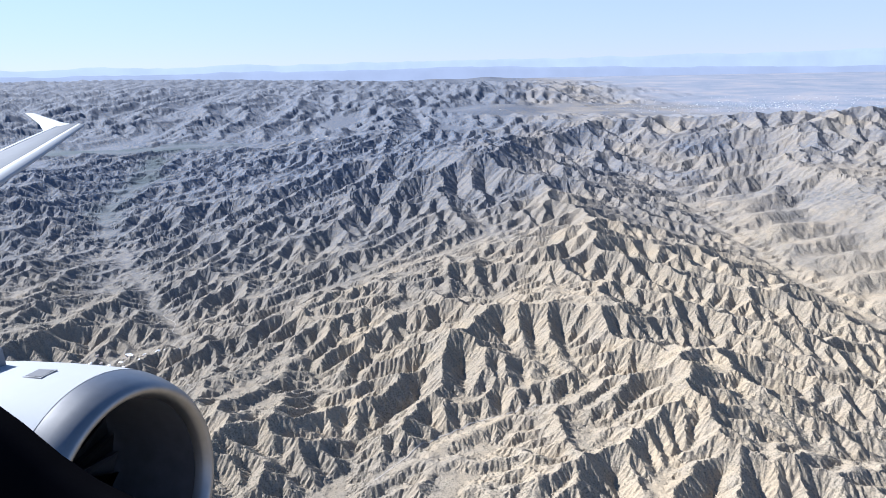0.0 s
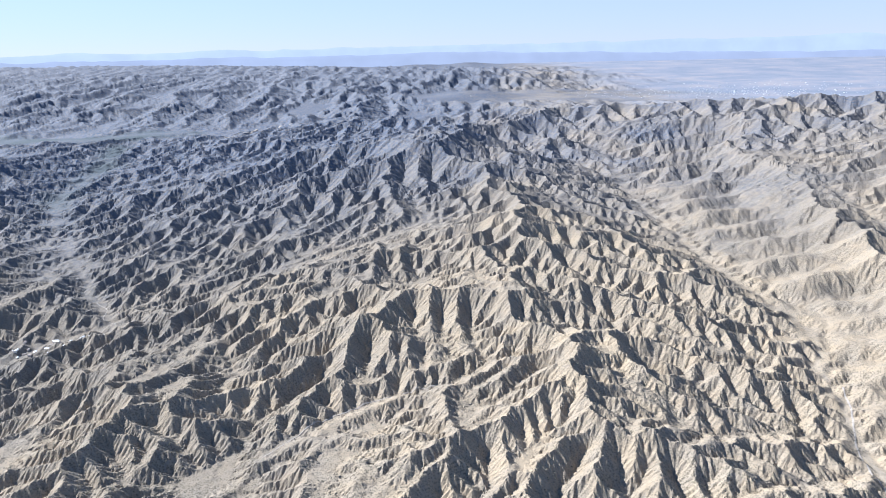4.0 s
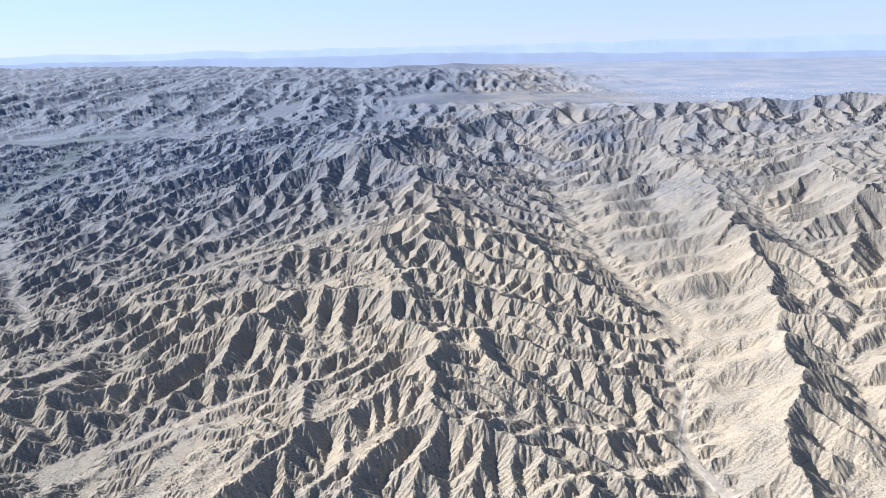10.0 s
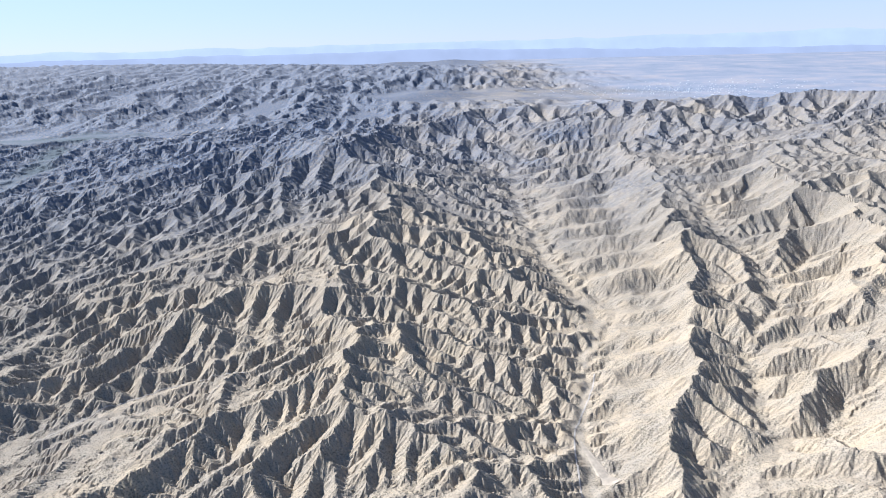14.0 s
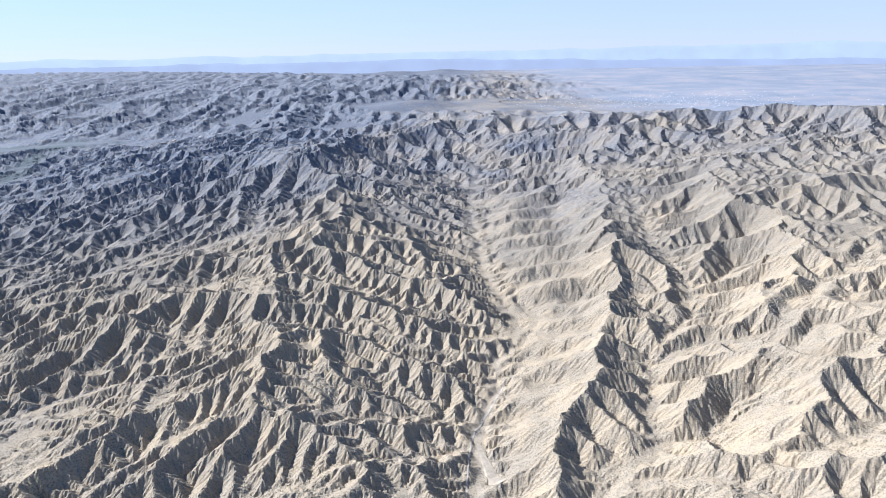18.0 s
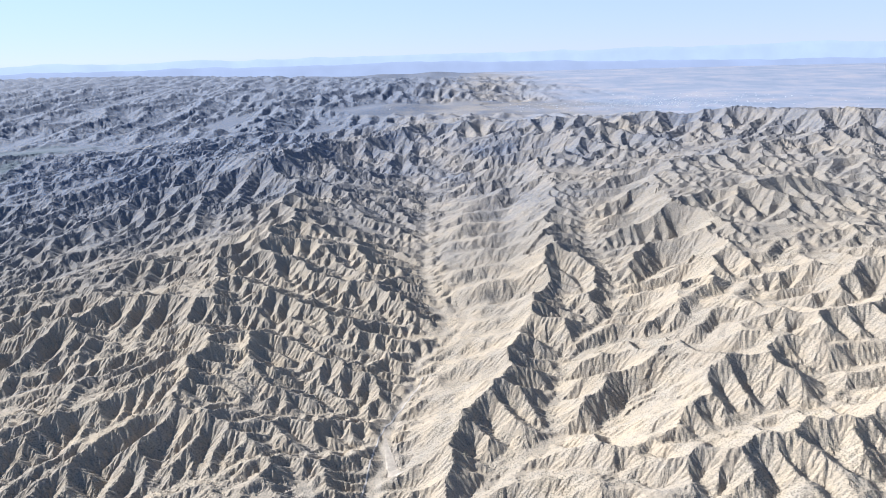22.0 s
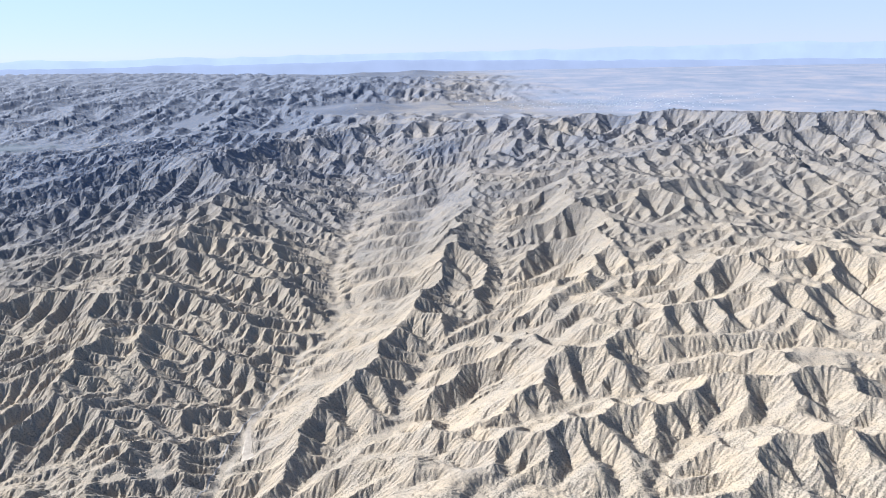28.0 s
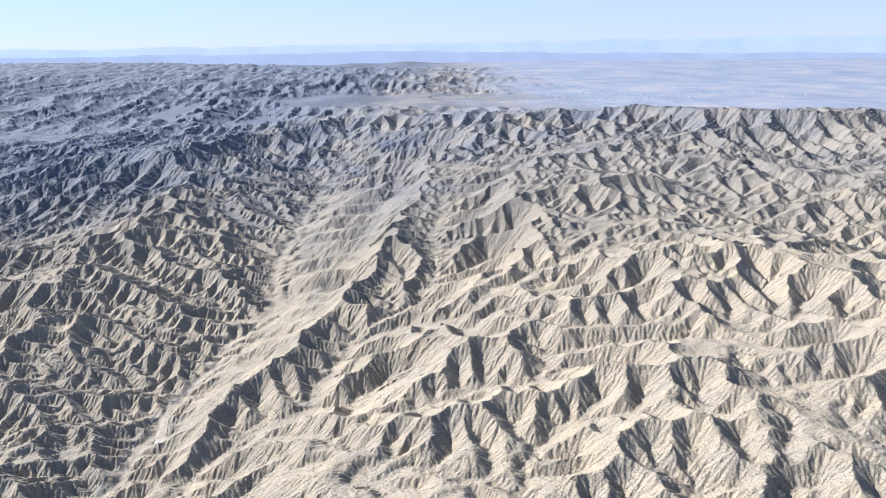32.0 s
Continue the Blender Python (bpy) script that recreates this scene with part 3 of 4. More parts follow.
    cover = cover + 0.3 * (1 - step(0, 30, dv)) * step(-60, -160, x) * step(200, 330, y)
    cover = cover + 0.06 * (1 - east_of_wash(x, y)) * step(70, 130, x) * (1 - step(300, 420, y))
    sand = (1 - step(0.0, 1.0, dv)) * step(-30, 90, x) * (1 - step(230, 330, y)) * (0.3 + 0.5 * swell(x / 4, y / 4, 10))
    # share of the painted haze blue in the scrub, growing with distance
    scrub_haze = step(230, 740, y - 0.1 * x)
    thicket = (1 - step(0, 26, dv)) * step(-60, -180, x) * step(450, 620, y) * (1 - step(1000, 1150, y)) * np.clip(0.8 + 0.7 * swell(x / 45, y / 45, 35), 0, 1)
    return h, np.clip(cover, 0, 1), np.clip(sand, 0, 1), scrub_haze, thicket


def path_line(x):
    return -0.316 * np.clip(x, 0, 285)


FAR = 3900.0


def build_ground(columns, rows):
    ahead = np.linspace(140 ** -0.6, FAR ** -0.6, rows) ** (-1 / 0.6)
    behind = 140 - np.linspace(1, 0, 46)[:-1] ** 2.2 * 1500
    v = np.concatenate([behind, ahead])[:, None]
    reach = 20 + 0.78 * np.maximum(v, 140) + 0.8 * np.maximum(140 - v, 0)
    u = np.linspace(0, 1, columns)[None, :]
    x = -reach + u * (285 + 2 * reach)
    y = path_line(x) + v
    grain = np.maximum(np.gradient(x, axis=1), 0.55 * np.abs(np.gradient(y, axis=0)))
    h, cover, sand, scrub_haze, thicket = land(x, y, grain)
    n = x.size
    mesh = bpy.data.meshes.new("ground")
    index = np.arange(n).reshape(x.shape)
    quads = np.stack([index[:-1, :-1], index[:-1, 1:], index[1:, 1:], index[1:, :-1]], -1).reshape(-1, 4)
    mesh.vertices.add(n)
    mesh.vertices.foreach_set("co", np.stack([x, y, h], -1).astype(np.float32).ravel())
    mesh.loops.add(quads.size)
    mesh.loops.foreach_set("vertex_index", quads.astype(np.int32).ravel())
    mesh.polygons.add(len(quads))
    mesh.polygons.foreach_set("loop_start", np.arange(0, quads.size, 4, dtype=np.int32))
    mesh.update(calc_edges=True)
    for name, values in (("cover", cover), ("sand", sand), ("scrub_haze", scrub_haze), ("thicket", thicket), ("playa", playa(x, y))):
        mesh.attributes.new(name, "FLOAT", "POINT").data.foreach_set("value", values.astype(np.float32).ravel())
    mesh.polygons.foreach_set("use_smooth", np.broadcast_to((v[:-1] > 850) | (v[:-1] < 140), (len(v) - 1, columns - 1)).ravel())
    mesh.materials.append(desert_ground())
    return tagged(new("ground", mesh), "dry tan and grey desert mountains cut by gullies", "ground", kind="structure"), (x, y, h)


ground, GRID = build_ground(1600, 860)


def height_at(x, y):
    """The ground's height at a place ahead of the path."""
    gx, gy, gh = GRID
    v = y - float(path_line(np.array(x)))
    lines = gy[:, 0] - path_line(gx[:, 0])
    i = int(np.clip(np.searchsorted(lines, v) - 1, 0, len(lines) - 2))
    a = (v - lines[i]) / (lines[i + 1] - lines[i])
    out = 0.0
    for row, w in ((i, 1 - a), (i + 1, a)):
        f = (x - gx[row, 0]) / (gx[row, -1] - gx[row, 0]) * (gx.shape[1] - 1)
        j = int(np.clip(f, 0, gx.shape[1] - 2))
        out += w * (gh[row, j] * (1 - f + j) + gh[row, j + 1] * (f - j))
    return out


# ---- building helpers ----
def part(name, bm, mat, parent=None, label="", smooth=False):
    mesh = bpy.data.meshes.new(name)
    bm.normal_update()
    bm.to_mesh(mesh)
    bm.free()
    if smooth:
        mesh.polygons.foreach_set("use_smooth", [True] * len(mesh.polygons))
    mesh.materials.append(mat)
    ob = new(name, mesh)
    ob.parent = parent
    return tagged(ob, label)


def plain(name, colour, rough=0.6, metal=0.0, grain=0.0, size=4.0, bump=0.0):
    """A surface with a little grain in its colour and relief."""
    m, t, b = material(name)
    tc = t.nodes.new("ShaderNodeTexCoord").outputs["Object"]
    n = noise_at(t, tc, size, 5, 0.6)
    dark = tuple(c * (1 - grain) for c in colour)
    light = tuple(min(1, c * (1 + grain)) for c in colour)
    t.links.new(ramp(t, n, (0.3, dark), (0.7, light)), b.inputs["Base Color"])
    b.inputs["Roughness"].default_value, b.inputs["Metallic"].default_value = rough, metal
    if bump:
        k = add(t, "Bump", Strength=bump, Distance=0.05)
        t.links.new(noise_at(t, tc, size * 6, 5), k.inputs["Height"])
        t.links.new(k.outputs["Normal"], b.inputs["Normal"])
    return m


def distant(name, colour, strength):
    """Far hills on emission, which paints in the light of the hazy air before them."""
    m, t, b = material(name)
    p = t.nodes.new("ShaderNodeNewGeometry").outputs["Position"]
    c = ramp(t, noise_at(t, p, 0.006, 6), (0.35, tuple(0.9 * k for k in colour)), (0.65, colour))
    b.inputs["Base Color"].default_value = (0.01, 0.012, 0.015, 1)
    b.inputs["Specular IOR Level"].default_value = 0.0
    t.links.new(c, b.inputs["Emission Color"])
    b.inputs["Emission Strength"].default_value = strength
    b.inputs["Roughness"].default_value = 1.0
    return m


# ---- the far distance ----
def range_strip(name, label, y, base, tops, waver, seed, mat):
    """A low range on the skyline: a bank that rises from the plain to a crest and falls behind it."""
    rng = np.random.RandomState(seed)
    bm = bmesh.new()
    xs = np.linspace(-3050, 3250, 260)
    crest = np.interp(xs, [p[0] for p in tops], [p[1] for p in tops])
    for w, a in ((420, 1.0), (170, 0.6), (70, 0.35), (30, 0.2)):
        crest = crest + waver * a * swell(xs / w + 9.3 * seed, xs * 0 + seed + 0.5, seed)
    rows = []
    for k, up in ((0, 0.0), (18, 0.45), (30, 0.8), (44, 1.0), (60, 0.5), (75, 0.0)):
        rows.append([bm.verts.new((x, y - 0.00004 * x * x + k + 5 * rng.rand(), base + max(c - base, 0.5) * up)) for x, c in zip(xs, crest)])
    for a, b in zip(rows[:-1], rows[1:]):
        for i in range(len(xs) - 1):
            bm.faces.new((a[i], a[i + 1], b[i + 1], b[i]))
    return tagged(part(name, bm, mat, smooth=True), label, "hills", kind="structure")


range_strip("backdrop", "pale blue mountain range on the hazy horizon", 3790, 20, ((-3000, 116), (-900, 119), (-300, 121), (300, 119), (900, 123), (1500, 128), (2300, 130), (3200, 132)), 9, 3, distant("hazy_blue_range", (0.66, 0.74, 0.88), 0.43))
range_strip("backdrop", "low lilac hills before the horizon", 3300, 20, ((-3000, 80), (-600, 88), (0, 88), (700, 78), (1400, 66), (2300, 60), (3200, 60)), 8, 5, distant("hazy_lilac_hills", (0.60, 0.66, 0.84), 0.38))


# ---- roads and clearings ----
def lay_track(name, label, places, width, mat, lift=0.10):
    """A bulldozed dirt track draped over the ground."""
    rng = np.random.RandomState(len(places))
    bm = bmesh.new()
    pts = [np.array(p, float) for p in places]
    line = []
    for i in range(len(pts) - 1):
        p0, p1, p2, p3 = pts[max(i - 1, 0)], pts[i], pts[i + 1], pts[min(i + 2, len(pts) - 1)]
        n = max(4, int(np.hypot(*(p2 - p1)) / 0.7))
        for k in np.arange(n) / n:
            line.append(0.5 * (2 * p1 + (p2 - p0) * k + (2 * p0 - 5 * p1 + 4 * p2 - p3) * k * k + (3 * p1 - p0 - 3 * p2 + p3) * k ** 3))
    line.append(pts[-1])
    last = None
    for a, b in zip(line[:-1], line[1:]):
        d = (b - a) / (np.hypot(*(b - a)) + 1e-6)
        side = np.array((-d[1], d[0])) * width * (0.42 + 0.16 * rng.rand())
        row = []
        for k in (-1, -0.5, 0, 0.5, 1):
            q = a + side * k
            row.append(bm.verts.new((q[0], q[1], height_at(q[0], q[1]) + lift * (1 - 0.5 * abs(k)))))
        if last:
            for i in range(4):
                bm.faces.new((last[i], row[i], row[i + 1], last[i + 1]))
        last = row
    return tagged(part(name, bm, mat, smooth=True), label, "road", kind="structure")


TRACK = plain("dirt_track", (0.34, 0.30, 0.25), 0.95, grain=0.15, size=0.8, bump=0.3)
GRAVEL = plain("pale_gravel", (0.33, 0.275, 0.205), 0.95, grain=0.25, size=0.5, bump=0.3)
lay_track("road", "pale dirt road along the dry wash", ((163, 115), (165, 140), (166.2, 155), (167.6, 168), (170, 180), (174.5, 190), (181.5, 205), (185, 216)), 0.6, TRACK)
lay_track("road", "narrow dirt track in a side valley", ((-24, 184), (-9, 203), (6, 214), (22, 221), (40, 225)), 0.45, TRACK)
lay_track("road", "winding dirt road across the western basin", ((-150, 260), (-150, 285), (-138, 300), (-131, 315), (-140, 322), (-144, 335), (-153, 343), (-152, 352), (-163, 362)), 0.4, TRACK)
lay_track("road", "pale road zigzagging over the far basin", ((-220, 800), (-205, 815), (-222, 835), (-200, 850), (-187, 880), (-150, 930)), 3.0, TRACK, 0.4)


def clearing():
    """The bare graded patch beside the wash road."""
    bm = bmesh.new()
    edge = ((170.2, 179), (170.8, 168), (172, 158), (173, 151), (175.5, 149.5), (179.5, 150), (177, 154), (174.6, 162), (171.8, 172))
    n = 10
    grid = {}
    for i in range(len(edge)):
        for k in range(n + 1):
            cx, cy = 173.8, 158.0
            f = k / n
            x, y = cx + (edge[i][0] - cx) * f, cy + (edge[i][1] - cy) * f
            grid[i, k] = bm.verts.new((x, y, height_at(x, y) + 0.12 * (1 - f * f) + 0.03))
    for i in range(len(edge)):
        j = (i + 1) % len(edge)
        for k in range(n):
            if k == 0:
                bm.faces.new((grid[i, 0], grid[i, 1], grid[j, 1]))
            else:
                bm.faces.new((grid[i, k], grid[i, k + 1], grid[j, k + 1], grid[j, k]))
    return tagged(part("pavement", bm, GRAVEL, smooth=True), "bare pale gravel clearing beside the wash", "clearing", kind="structure")


clearing()


# ---- scrub ----
def scatter(name, label, count, keep, sizes, colours, seed):
    """Low desert bushes, each a small uneven clump, all in one mesh."""
    rng = np.random.RandomState(seed)
    gx, gy, gh = GRID
    rows, cols = gx.shape
    i, j = rng.randint(46, rows - 1, count * 12), rng.randint(0, cols - 1, count * 12)
    x, y, h = gx[i, j], gy[i, j], gh[i, j]
    x = x + rng.uniform(0, 1, x.size) * (gx[i, j + 1] - x)
    ok = keep(x, y, rng)
    x, y, h = x[ok][:count], y[ok][:count], h[ok][:count]
    r = rng.uniform(*sizes, x.size) * rng.uniform(0.6, 1.3, x.size)
    shape = np.array([(1, 0, 0.25), (0.3, 0.95, 0.3), (-0.8, 0.6, 0.2), (-0.8, -0.6, 0.3), (0.3, -0.95, 0.2), (0.05, 0.05, 0.95)])
    faces = np.array([(0, 1, 5), (1, 2, 5), (2, 3, 5), (3, 4, 5), (4, 0, 5)])
    turn = rng.uniform(0, 6.283, x.size)
    wob = rng.uniform(0.65, 1.25, (x.size, 6, 3))
    s = shape[None] * wob * r[:, None, None]
    px = x[:, None] + s[..., 0] * np.cos(turn)[:, None] - s[..., 1] * np.sin(turn)[:, None]
    py = y[:, None] + s[..., 0] * np.sin(turn)[:, None] + s[..., 1] * np.cos(turn)[:, None]
    pz = h[:, None] + s[..., 2] - 0.35 * r[:, None]
    co = np.stack([px, py, pz], -1).reshape(-1, 3)
    f = (faces[None] + 6 * np.arange(x.size)[:, None, None]).reshape(-1, 3)
    mesh = bpy.data.meshes.new(name)
    mesh.vertices.add(len(co))
    mesh.vertices.foreach_set("co", co.astype(np.float32).ravel())
    mesh.loops.add(f.size)
    mesh.loops.foreach_set("vertex_index", f.astype(np.int32).ravel())
    mesh.polygons.add(len(f))
    mesh.polygons.foreach_set("loop_start", np.arange(0, f.size, 3, dtype=np.int32))
    mesh.update(calc_edges=True)
    m, t, b = material(name + "_leaves")
    isl = t.nodes.new("ShaderNodeNewGeometry").outputs["Random Per Island"]
    t.links.new(ramp(t, isl, (0.0, colours[0]), (1.0, colours[1])), b.inputs["Base Color"])
    b.inputs["Roughness"].default_value = 0.9
    mesh.materials.append(m)
    return tagged(new(name, mesh), label, "bushes", kind="stuff")


def by_wash(x, y, rng):
    d, _ = near_lines(x, y, [VALLEYS[0][1]], [0])
    return (d < 5 * rng.rand(x.size) ** 0.7) & (y > 100) & (y < 600)


def on_slopes(x, y, rng):
    thick = 0.15 + 0.3 * smooth_flank(x, y) + 0.6 * step(0, 0.6, swell(x / 30, y / 30, 31)) + 0.3 * step(100, -150, x)
    return (rng.rand(x.size) < thick) & (y < 420) & (y > 30)


scatter("wash_scrub", "dark green bushes along the dry wash", 4500, by_wash, (0.3, 0.75), ((0.05, 0.06, 0.035), (0.11, 0.11, 0.07)), 41)
scatter("desert_scrub", "sparse olive and grey bushes dotted over the slopes", 40000, on_slopes, (0.14, 0.34), ((0.075, 0.07, 0.045), (0.17, 0.15, 0.105)), 42)


# ---- settlement ----
WALL = plain("pale_stucco", (0.62, 0.57, 0.50), 0.9, grain=0.1, size=2)
ROOF = plain("weathered_roof", (0.36, 0.30, 0.26), 0.85, grain=0.2, size=3)
WHITE = plain("white_metal_roof", (0.75, 0.75, 0.73), 0.5, grain=0.06, size=3)
DARK = plain("dark_window_glass", (0.03, 0.035, 0.04), 0.15)


def box(bm, lo, hi):
    return bmesh.ops.create_cube(bm, size=1, matrix=Matrix.LocRotScale([(a + b) / 2 for a, b in zip(lo, hi)], None, [b - a for a, b in zip(lo, hi)]))


def house(length, width, tall, roof_mat, label):
    top = tagged(new("house"), label, "house", "houses of the hamlet")
    bm = bmesh.new()
    box(bm, (-length / 2, -width / 2, -0.4), (length / 2, width / 2, tall))
    part("wall", bm, WALL, top)
    bm = bmesh.new()
    l, w, r = length / 2 + 0.08, width / 2 + 0.1, tall + width * 0.22
    v = [bm.verts.new(c) for c in ((-l, -w, tall - 0.02), (l, -w, tall - 0.02), (l, w, tall - 0.02), (-l, w, tall - 0.02), (-l, 0, r), (l, 0, r))]
    for f in ((0, 1, 5, 4), (2, 3, 4, 5), (0, 4, 3), (1, 2, 5), (0, 3, 2, 1)):
        bm.faces.new([v[k] for k in f])
    part("roof", bm, roof_mat, top)
    for k in (-0.3, 0.28):
        bm = bmesh.new()
        box(bm, (length * k - 0.07, -width / 2 - 0.012, tall * 0.45), (length * k + 0.07, -width / 2 + 0.02, tall * 0.75))
        part("window", bm, DARK, top)
    bm = bmesh.new()
    box(bm, (-0.05, -width / 2 - 0.012, -0.02), (0.05, -width / 2 + 0.02, tall * 0.7))
    part("door", bm, ROOF, top)
    return top


rng = random.Random(11)
kinds = [house(1.7, 0.95, 0.42, ROOF, "small stucco house with a brown gabled roof in the basin"), house(1.3, 0.8, 0.38, WHITE, "small pale house with a white metal roof in the basin"), house(2.6, 1.2, 0.55, WHITE, "long pale shed with a white roof in the basin")]
spots = [(-150 + rng.uniform(-20, 22), 291 + rng.uniform(-7, 8)) for _ in range(24)]
for n, (hx, hy) in enumerate(spots):
    place = pose(hx, hy, height_at(hx, hy) + 0.05, 0, 0, rng.choice((0, 15, 90, 100)) + rng.uniform(-6, 6))
    if n < 3:
        kinds[n].matrix_basis = place
    else:
        copy_thing(kinds[n % 3], place)


def far_town():
    """Roofs of a town on the plain, far off."""
    rnd = np.random.RandomState(8)
    bm = bmesh.new()
    for _ in range(450):
        x, y = rnd.normal(640, 150), rnd.normal(1420, 90)
        s = rnd.uniform(0.5, 1.4)
        z = height_at(x, y)
        box(bm, (x - s, y - s * 0.6, z - 1), (x + s, y + s * 0.6, z + rnd.uniform(0.4, 1.0)))
    return tagged(part("distant_town", bm, WHITE), "pale roofs of a distant town on the plain", "town", kind="stuff")


far_town()


# ---- the airliner, as it is when the shot begins ----
PAINT = plain("white_aircraft_paint", (0.35, 0.355, 0.36), 0.7, grain=0.03, size=1.5)
GREY = plain("grey_wing_paint", (0.19, 0.195, 0.205), 0.85, grain=0.06, size=2)
LIP = plain("polished_inlet_metal", (0.26, 0.255, 0.25), 0.42, metal=1.0, grain=0.12, size=3)
DUCT = plain("dark_inlet_lining", (0.05, 0.05, 0.055), 0.55, grain=0.2, size=6)
BLADE = plain("dark_titanium", (0.10, 0.10, 0.11), 0.4, metal=0.8, grain=0.1)
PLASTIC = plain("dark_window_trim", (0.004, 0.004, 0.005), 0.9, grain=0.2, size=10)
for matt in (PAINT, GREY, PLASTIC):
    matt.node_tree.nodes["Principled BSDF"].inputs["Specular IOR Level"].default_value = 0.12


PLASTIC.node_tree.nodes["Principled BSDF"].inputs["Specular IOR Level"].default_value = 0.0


def seat_view(px, py, d):
    """A place in the seat's own view: across, up, ahead."""
    return Vector(((px - 784) / 1203 * d, (441 - py) / 1203 * d, -d))


def spun(profile, turns=72):
    """A ring spun round the x axis from (along, radius) pairs; along counts backwards."""
    bm = bmesh.new()
    rings = []
    for s, r in profile:
        rings.append([bm.verts.new((-s, r * math.cos(2 * math.pi * k / turns), r * math.sin(2 * math.pi * k / turns))) for k in range(turns)])
    for a, b in zip(rings[:-1], rings[1:]):
        for k in range(turns):
            bm.faces.new((a[k], b[k], b[(k + 1) % turns], a[(k + 1) % turns]))
    return bm


def loft(sections):
    bm = bmesh.new()
    rows = [[bm.verts.new(p) for p in s] for s in sections]
    n = len(rows[0])
    for a, b in zip(rows[:-1], rows[1:]):
        for k in range(n):
            bm.faces.new((a[k], a[(k + 1) % n], b[(k + 1) % n], b[k]))
    bm.faces.new(rows[0][::-1])
    bm.faces.new(rows[-1])
    bmesh.ops.recalc_face_normals(bm, faces=bm.faces)
    return bm


def airliner():
    seat = pose(0, 0, EYE, TILT, LEAN, TURN) @ pose(0, 0, 0, 90)
    top = tagged(new("airliner"), "white airliner wing with grey top and an engine in flight", "airplane")
    top.matrix_basis = seat
    ahead = Vector((0.948, 0.02, 0.317)).normalized()
    upward = Vector((0.0, 0.964, 0.266))
    side = ahead.cross(upward).normalized()
    upward = side.cross(ahead)
    turn = Matrix((ahead, side, upward)).transposed().to_4x4()
    engine = new("engine")
    engine.parent = top
    engine.matrix_basis = Matrix.Translation(seat_view(256, 883, 6.0)) @ turn
    lip = [(0.34, 1.115), (0.2, 1.08), (0.08, 1.03), (0.02, 0.985), (0.0, 0.95), (0.02, 0.915), (0.09, 0.885), (0.16, 0.87)]
    part("inlet_lip", spun(lip), LIP, engine, "polished metal inlet lip", True)
    part("cowl", spun([(0.342, 1.118), (0.6, 1.135), (1.0, 1.148), (1.6, 1.15), (2.4, 1.12), (3.2, 1.03), (4.0, 0.9), (4.0, 0.85), (2.4, 1.05), (0.342, 1.06)]), PAINT, engine, "white painted engine cowl", True)
    part("inlet_duct", spun([(0.162, 0.868), (0.5, 0.85), (1.0, 0.84), (1.35, 0.84), (1.35, 0.3)]), DUCT, engine, "dark inlet lining", True)
    part("spinner", spun([(0.75, 0.01), (0.85, 0.1), (1.0, 0.19), (1.2, 0.26), (1.3, 0.27)], 36), DUCT, engine, "dark fan spinner", True)
    bm = bmesh.new()
    for r, w, a in ((0.26, 0.05, 0.9), (0.5, 0.09, 0.6), (0.82, 0.12, 0.35)):
        for t in (-1, 1):
            bm.verts.new((-1.12 + t * w * math.sin(a), t * w * math.cos(a), r))
    bm.verts.ensure_lookup_table()
    for k in (0, 2):
        bm.faces.new([bm.verts[j] for j in (k, k + 1, k + 3, k + 2)])
    bmesh.ops.solidify(bm, geom=bm.faces[:], thickness=0.012)
    blade = part("fan_blade", bm, BLADE, engine)
    for k in range(1, 24):
        other = blade.copy()
        scene.collection.objects.link(other)
        other.matrix_basis = pose(0, 0, 0, 15 * k, 0, 0)
    bm = bmesh.new()
    box(bm, (-1.0, -0.12, 1.136), (-0.78, 0.06, 1.150))
    bmesh.ops.bevel(bm, geom=bm.edges[:], offset=0.004, segments=2, affect="EDGES")
    vent = part("vent_frame", bm, LIP, engine, "small recessed cooling vent")
    # solid block whose dark colour stands in for the shade in the vent hole
    bm = bmesh.new()
    box(bm, (-0.98, -0.10, 1.142), (-0.80, 0.04, 1.153))
    part("vent_shade", bm, DUCT, vent)
    bm = loft([[(-1.5 - 0.2 * k, w, z) for w, z in ((-0.2, 1.0), (0.2, 1.0), (0.2, 1.3 + 0.12 * k), (-0.2, 1.3 + 0.12 * k))] for k in range(8)])
    part("pylon", bm, GREY, engine, "grey engine pylon")

    def section(front, rear, thick):
        chord = rear - front
        up = upward
        out = []
        for f, h in ((0, 0), (0.03, 0.35), (0.12, 0.7), (0.3, 1.0), (0.55, 0.85), (0.8, 0.4), (1, 0.04), (1, -0.04), (0.7, -0.35), (0.3, -0.6), (0.08, -0.4)):
            out.append(front + chord * f + up * (h * thick))
        return out
    tip = section(seat_view(150, 223, 17.0), seat_view(104, 221, 17.9), 0.05)
    mid = section(seat_view(76, 276, 15.2), seat_view(30, 253, 16.6), 0.11)
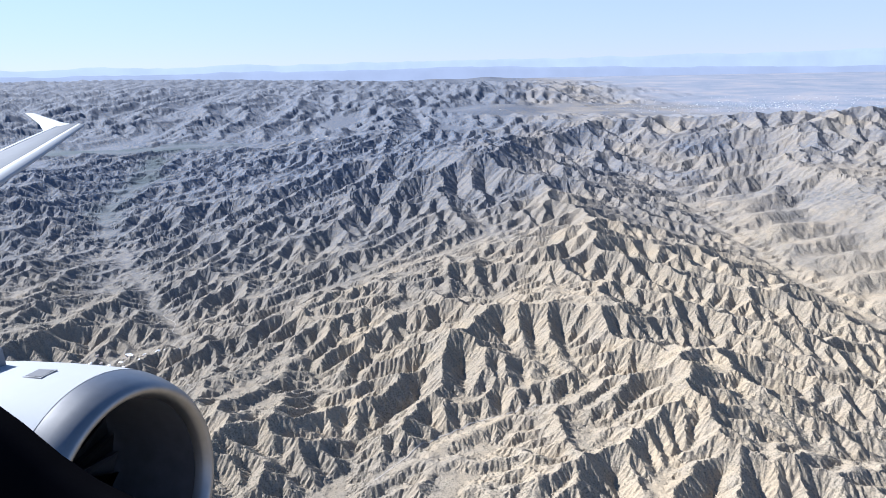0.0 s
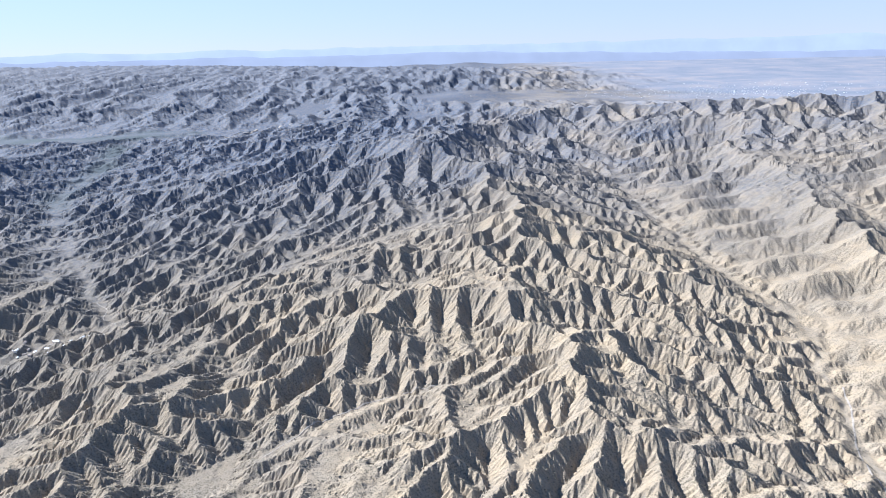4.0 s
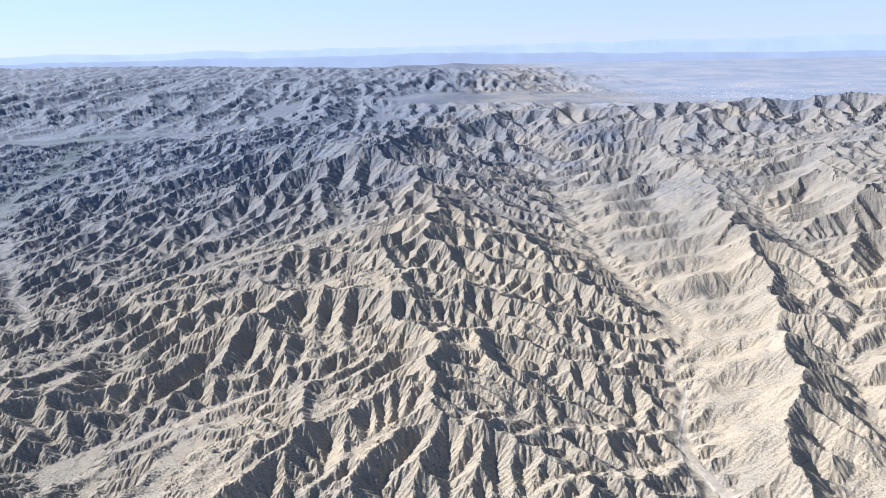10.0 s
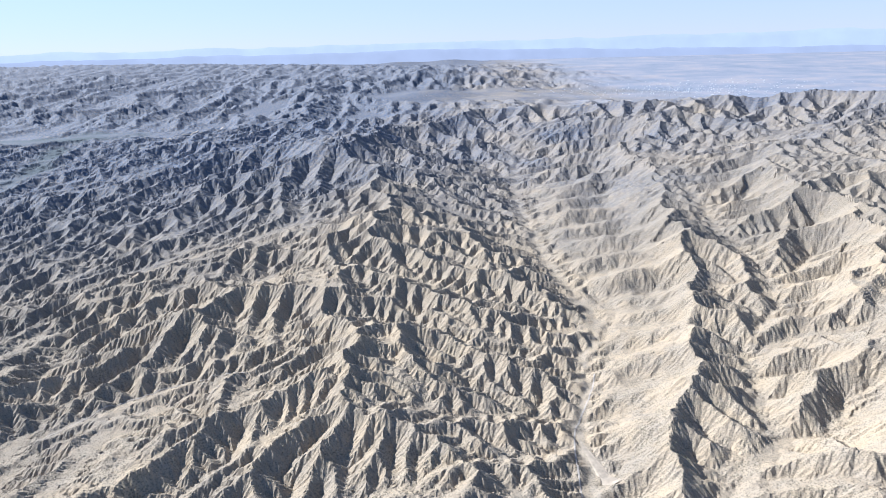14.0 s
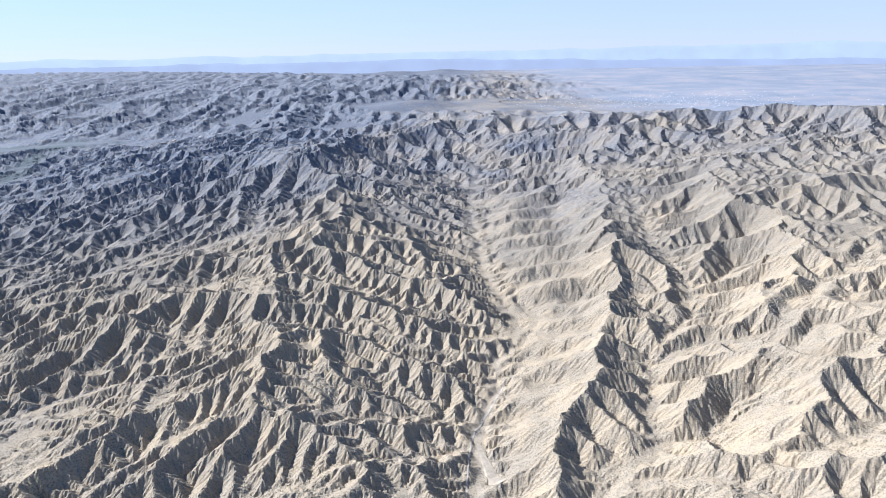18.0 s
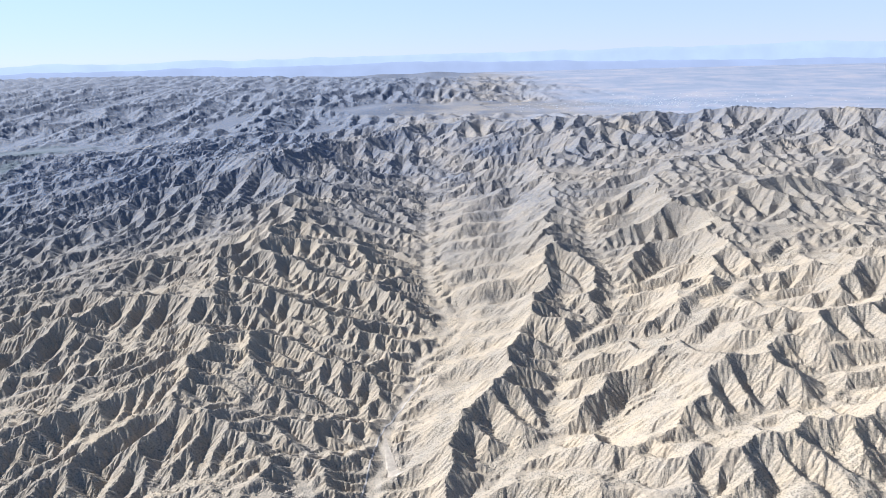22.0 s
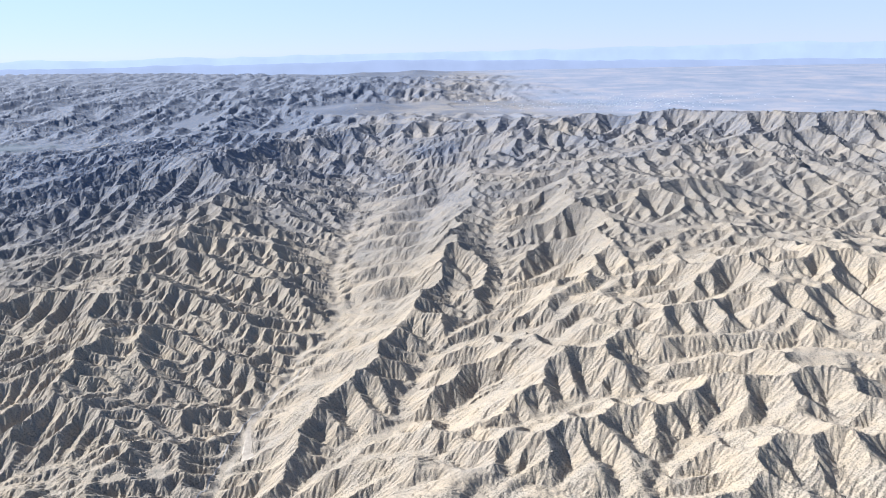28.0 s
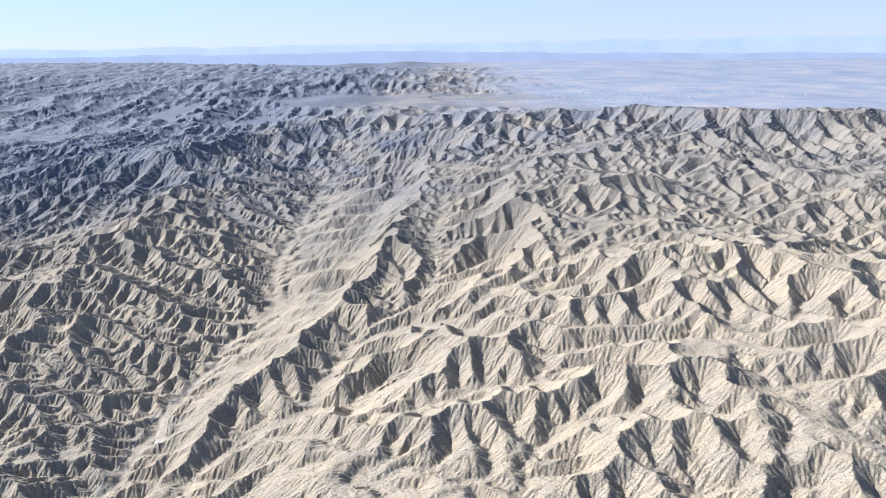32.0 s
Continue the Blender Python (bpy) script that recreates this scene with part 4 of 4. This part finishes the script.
    root = section(seat_view(-150, 432, 11.2), seat_view(-205, 360, 13.0), 0.2)
    part("wing", loft([tip, mid, root]), GREY, top, "grey upper wing skin", True)
    edge = []
    for s in (tip, mid, root):
        edge.append([s[10] - upward * 0.012, s[0] + (s[0] - s[3]) * 0.02, s[1] + upward * 0.012, s[2] + upward * 0.014, s[3].lerp(s[2], 0.55) + upward * 0.015, s[3].lerp(s[10], 0.5)])
    part("leading_edge", loft(edge), PAINT, top, "white leading edge slat", True)
    rear = []
    for s in (tip, mid, root):
        rear.append([s[6] + upward * 0.012, s[5].lerp(s[6], 0.45) + upward * 0.012, s[8].lerp(s[7], 0.5) - upward * 0.012, s[7] - upward * 0.01])
    part("aileron", loft(rear), PAINT, top, "white trailing edge flap")
    base_a, base_b, peak_a, peak_b = seat_view(124, 221, 17.5), seat_view(80, 237, 17.6), seat_view(45, 202, 19.6), seat_view(60, 202, 19.4)
    nrm = (base_b - base_a).cross(peak_a - base_a).normalized() * 0.035
    bm = bmesh.new()
    ring = [base_a, seat_view(108, 218, 17.8), peak_b, peak_a, seat_view(70, 221, 18.4), base_b]
    fr, bk = [bm.verts.new(p + nrm) for p in ring], [bm.verts.new(p - nrm) for p in ring]
    bm.faces.new(fr)
    bm.faces.new(bk[::-1])
    for k in range(6):
        bm.faces.new((fr[k], bk[k], bk[(k + 1) % 6], fr[(k + 1) % 6]))
    bmesh.ops.recalc_face_normals(bm, faces=bm.faces)
    part("winglet", bm, PAINT, top, "white upturned winglet")
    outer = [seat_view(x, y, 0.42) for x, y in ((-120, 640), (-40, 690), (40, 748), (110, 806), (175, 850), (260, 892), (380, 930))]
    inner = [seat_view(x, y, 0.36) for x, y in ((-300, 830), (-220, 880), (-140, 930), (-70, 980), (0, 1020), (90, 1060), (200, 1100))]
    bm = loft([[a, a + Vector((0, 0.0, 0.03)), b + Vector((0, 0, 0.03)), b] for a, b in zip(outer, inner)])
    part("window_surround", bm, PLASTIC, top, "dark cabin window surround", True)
    return top


airliner()
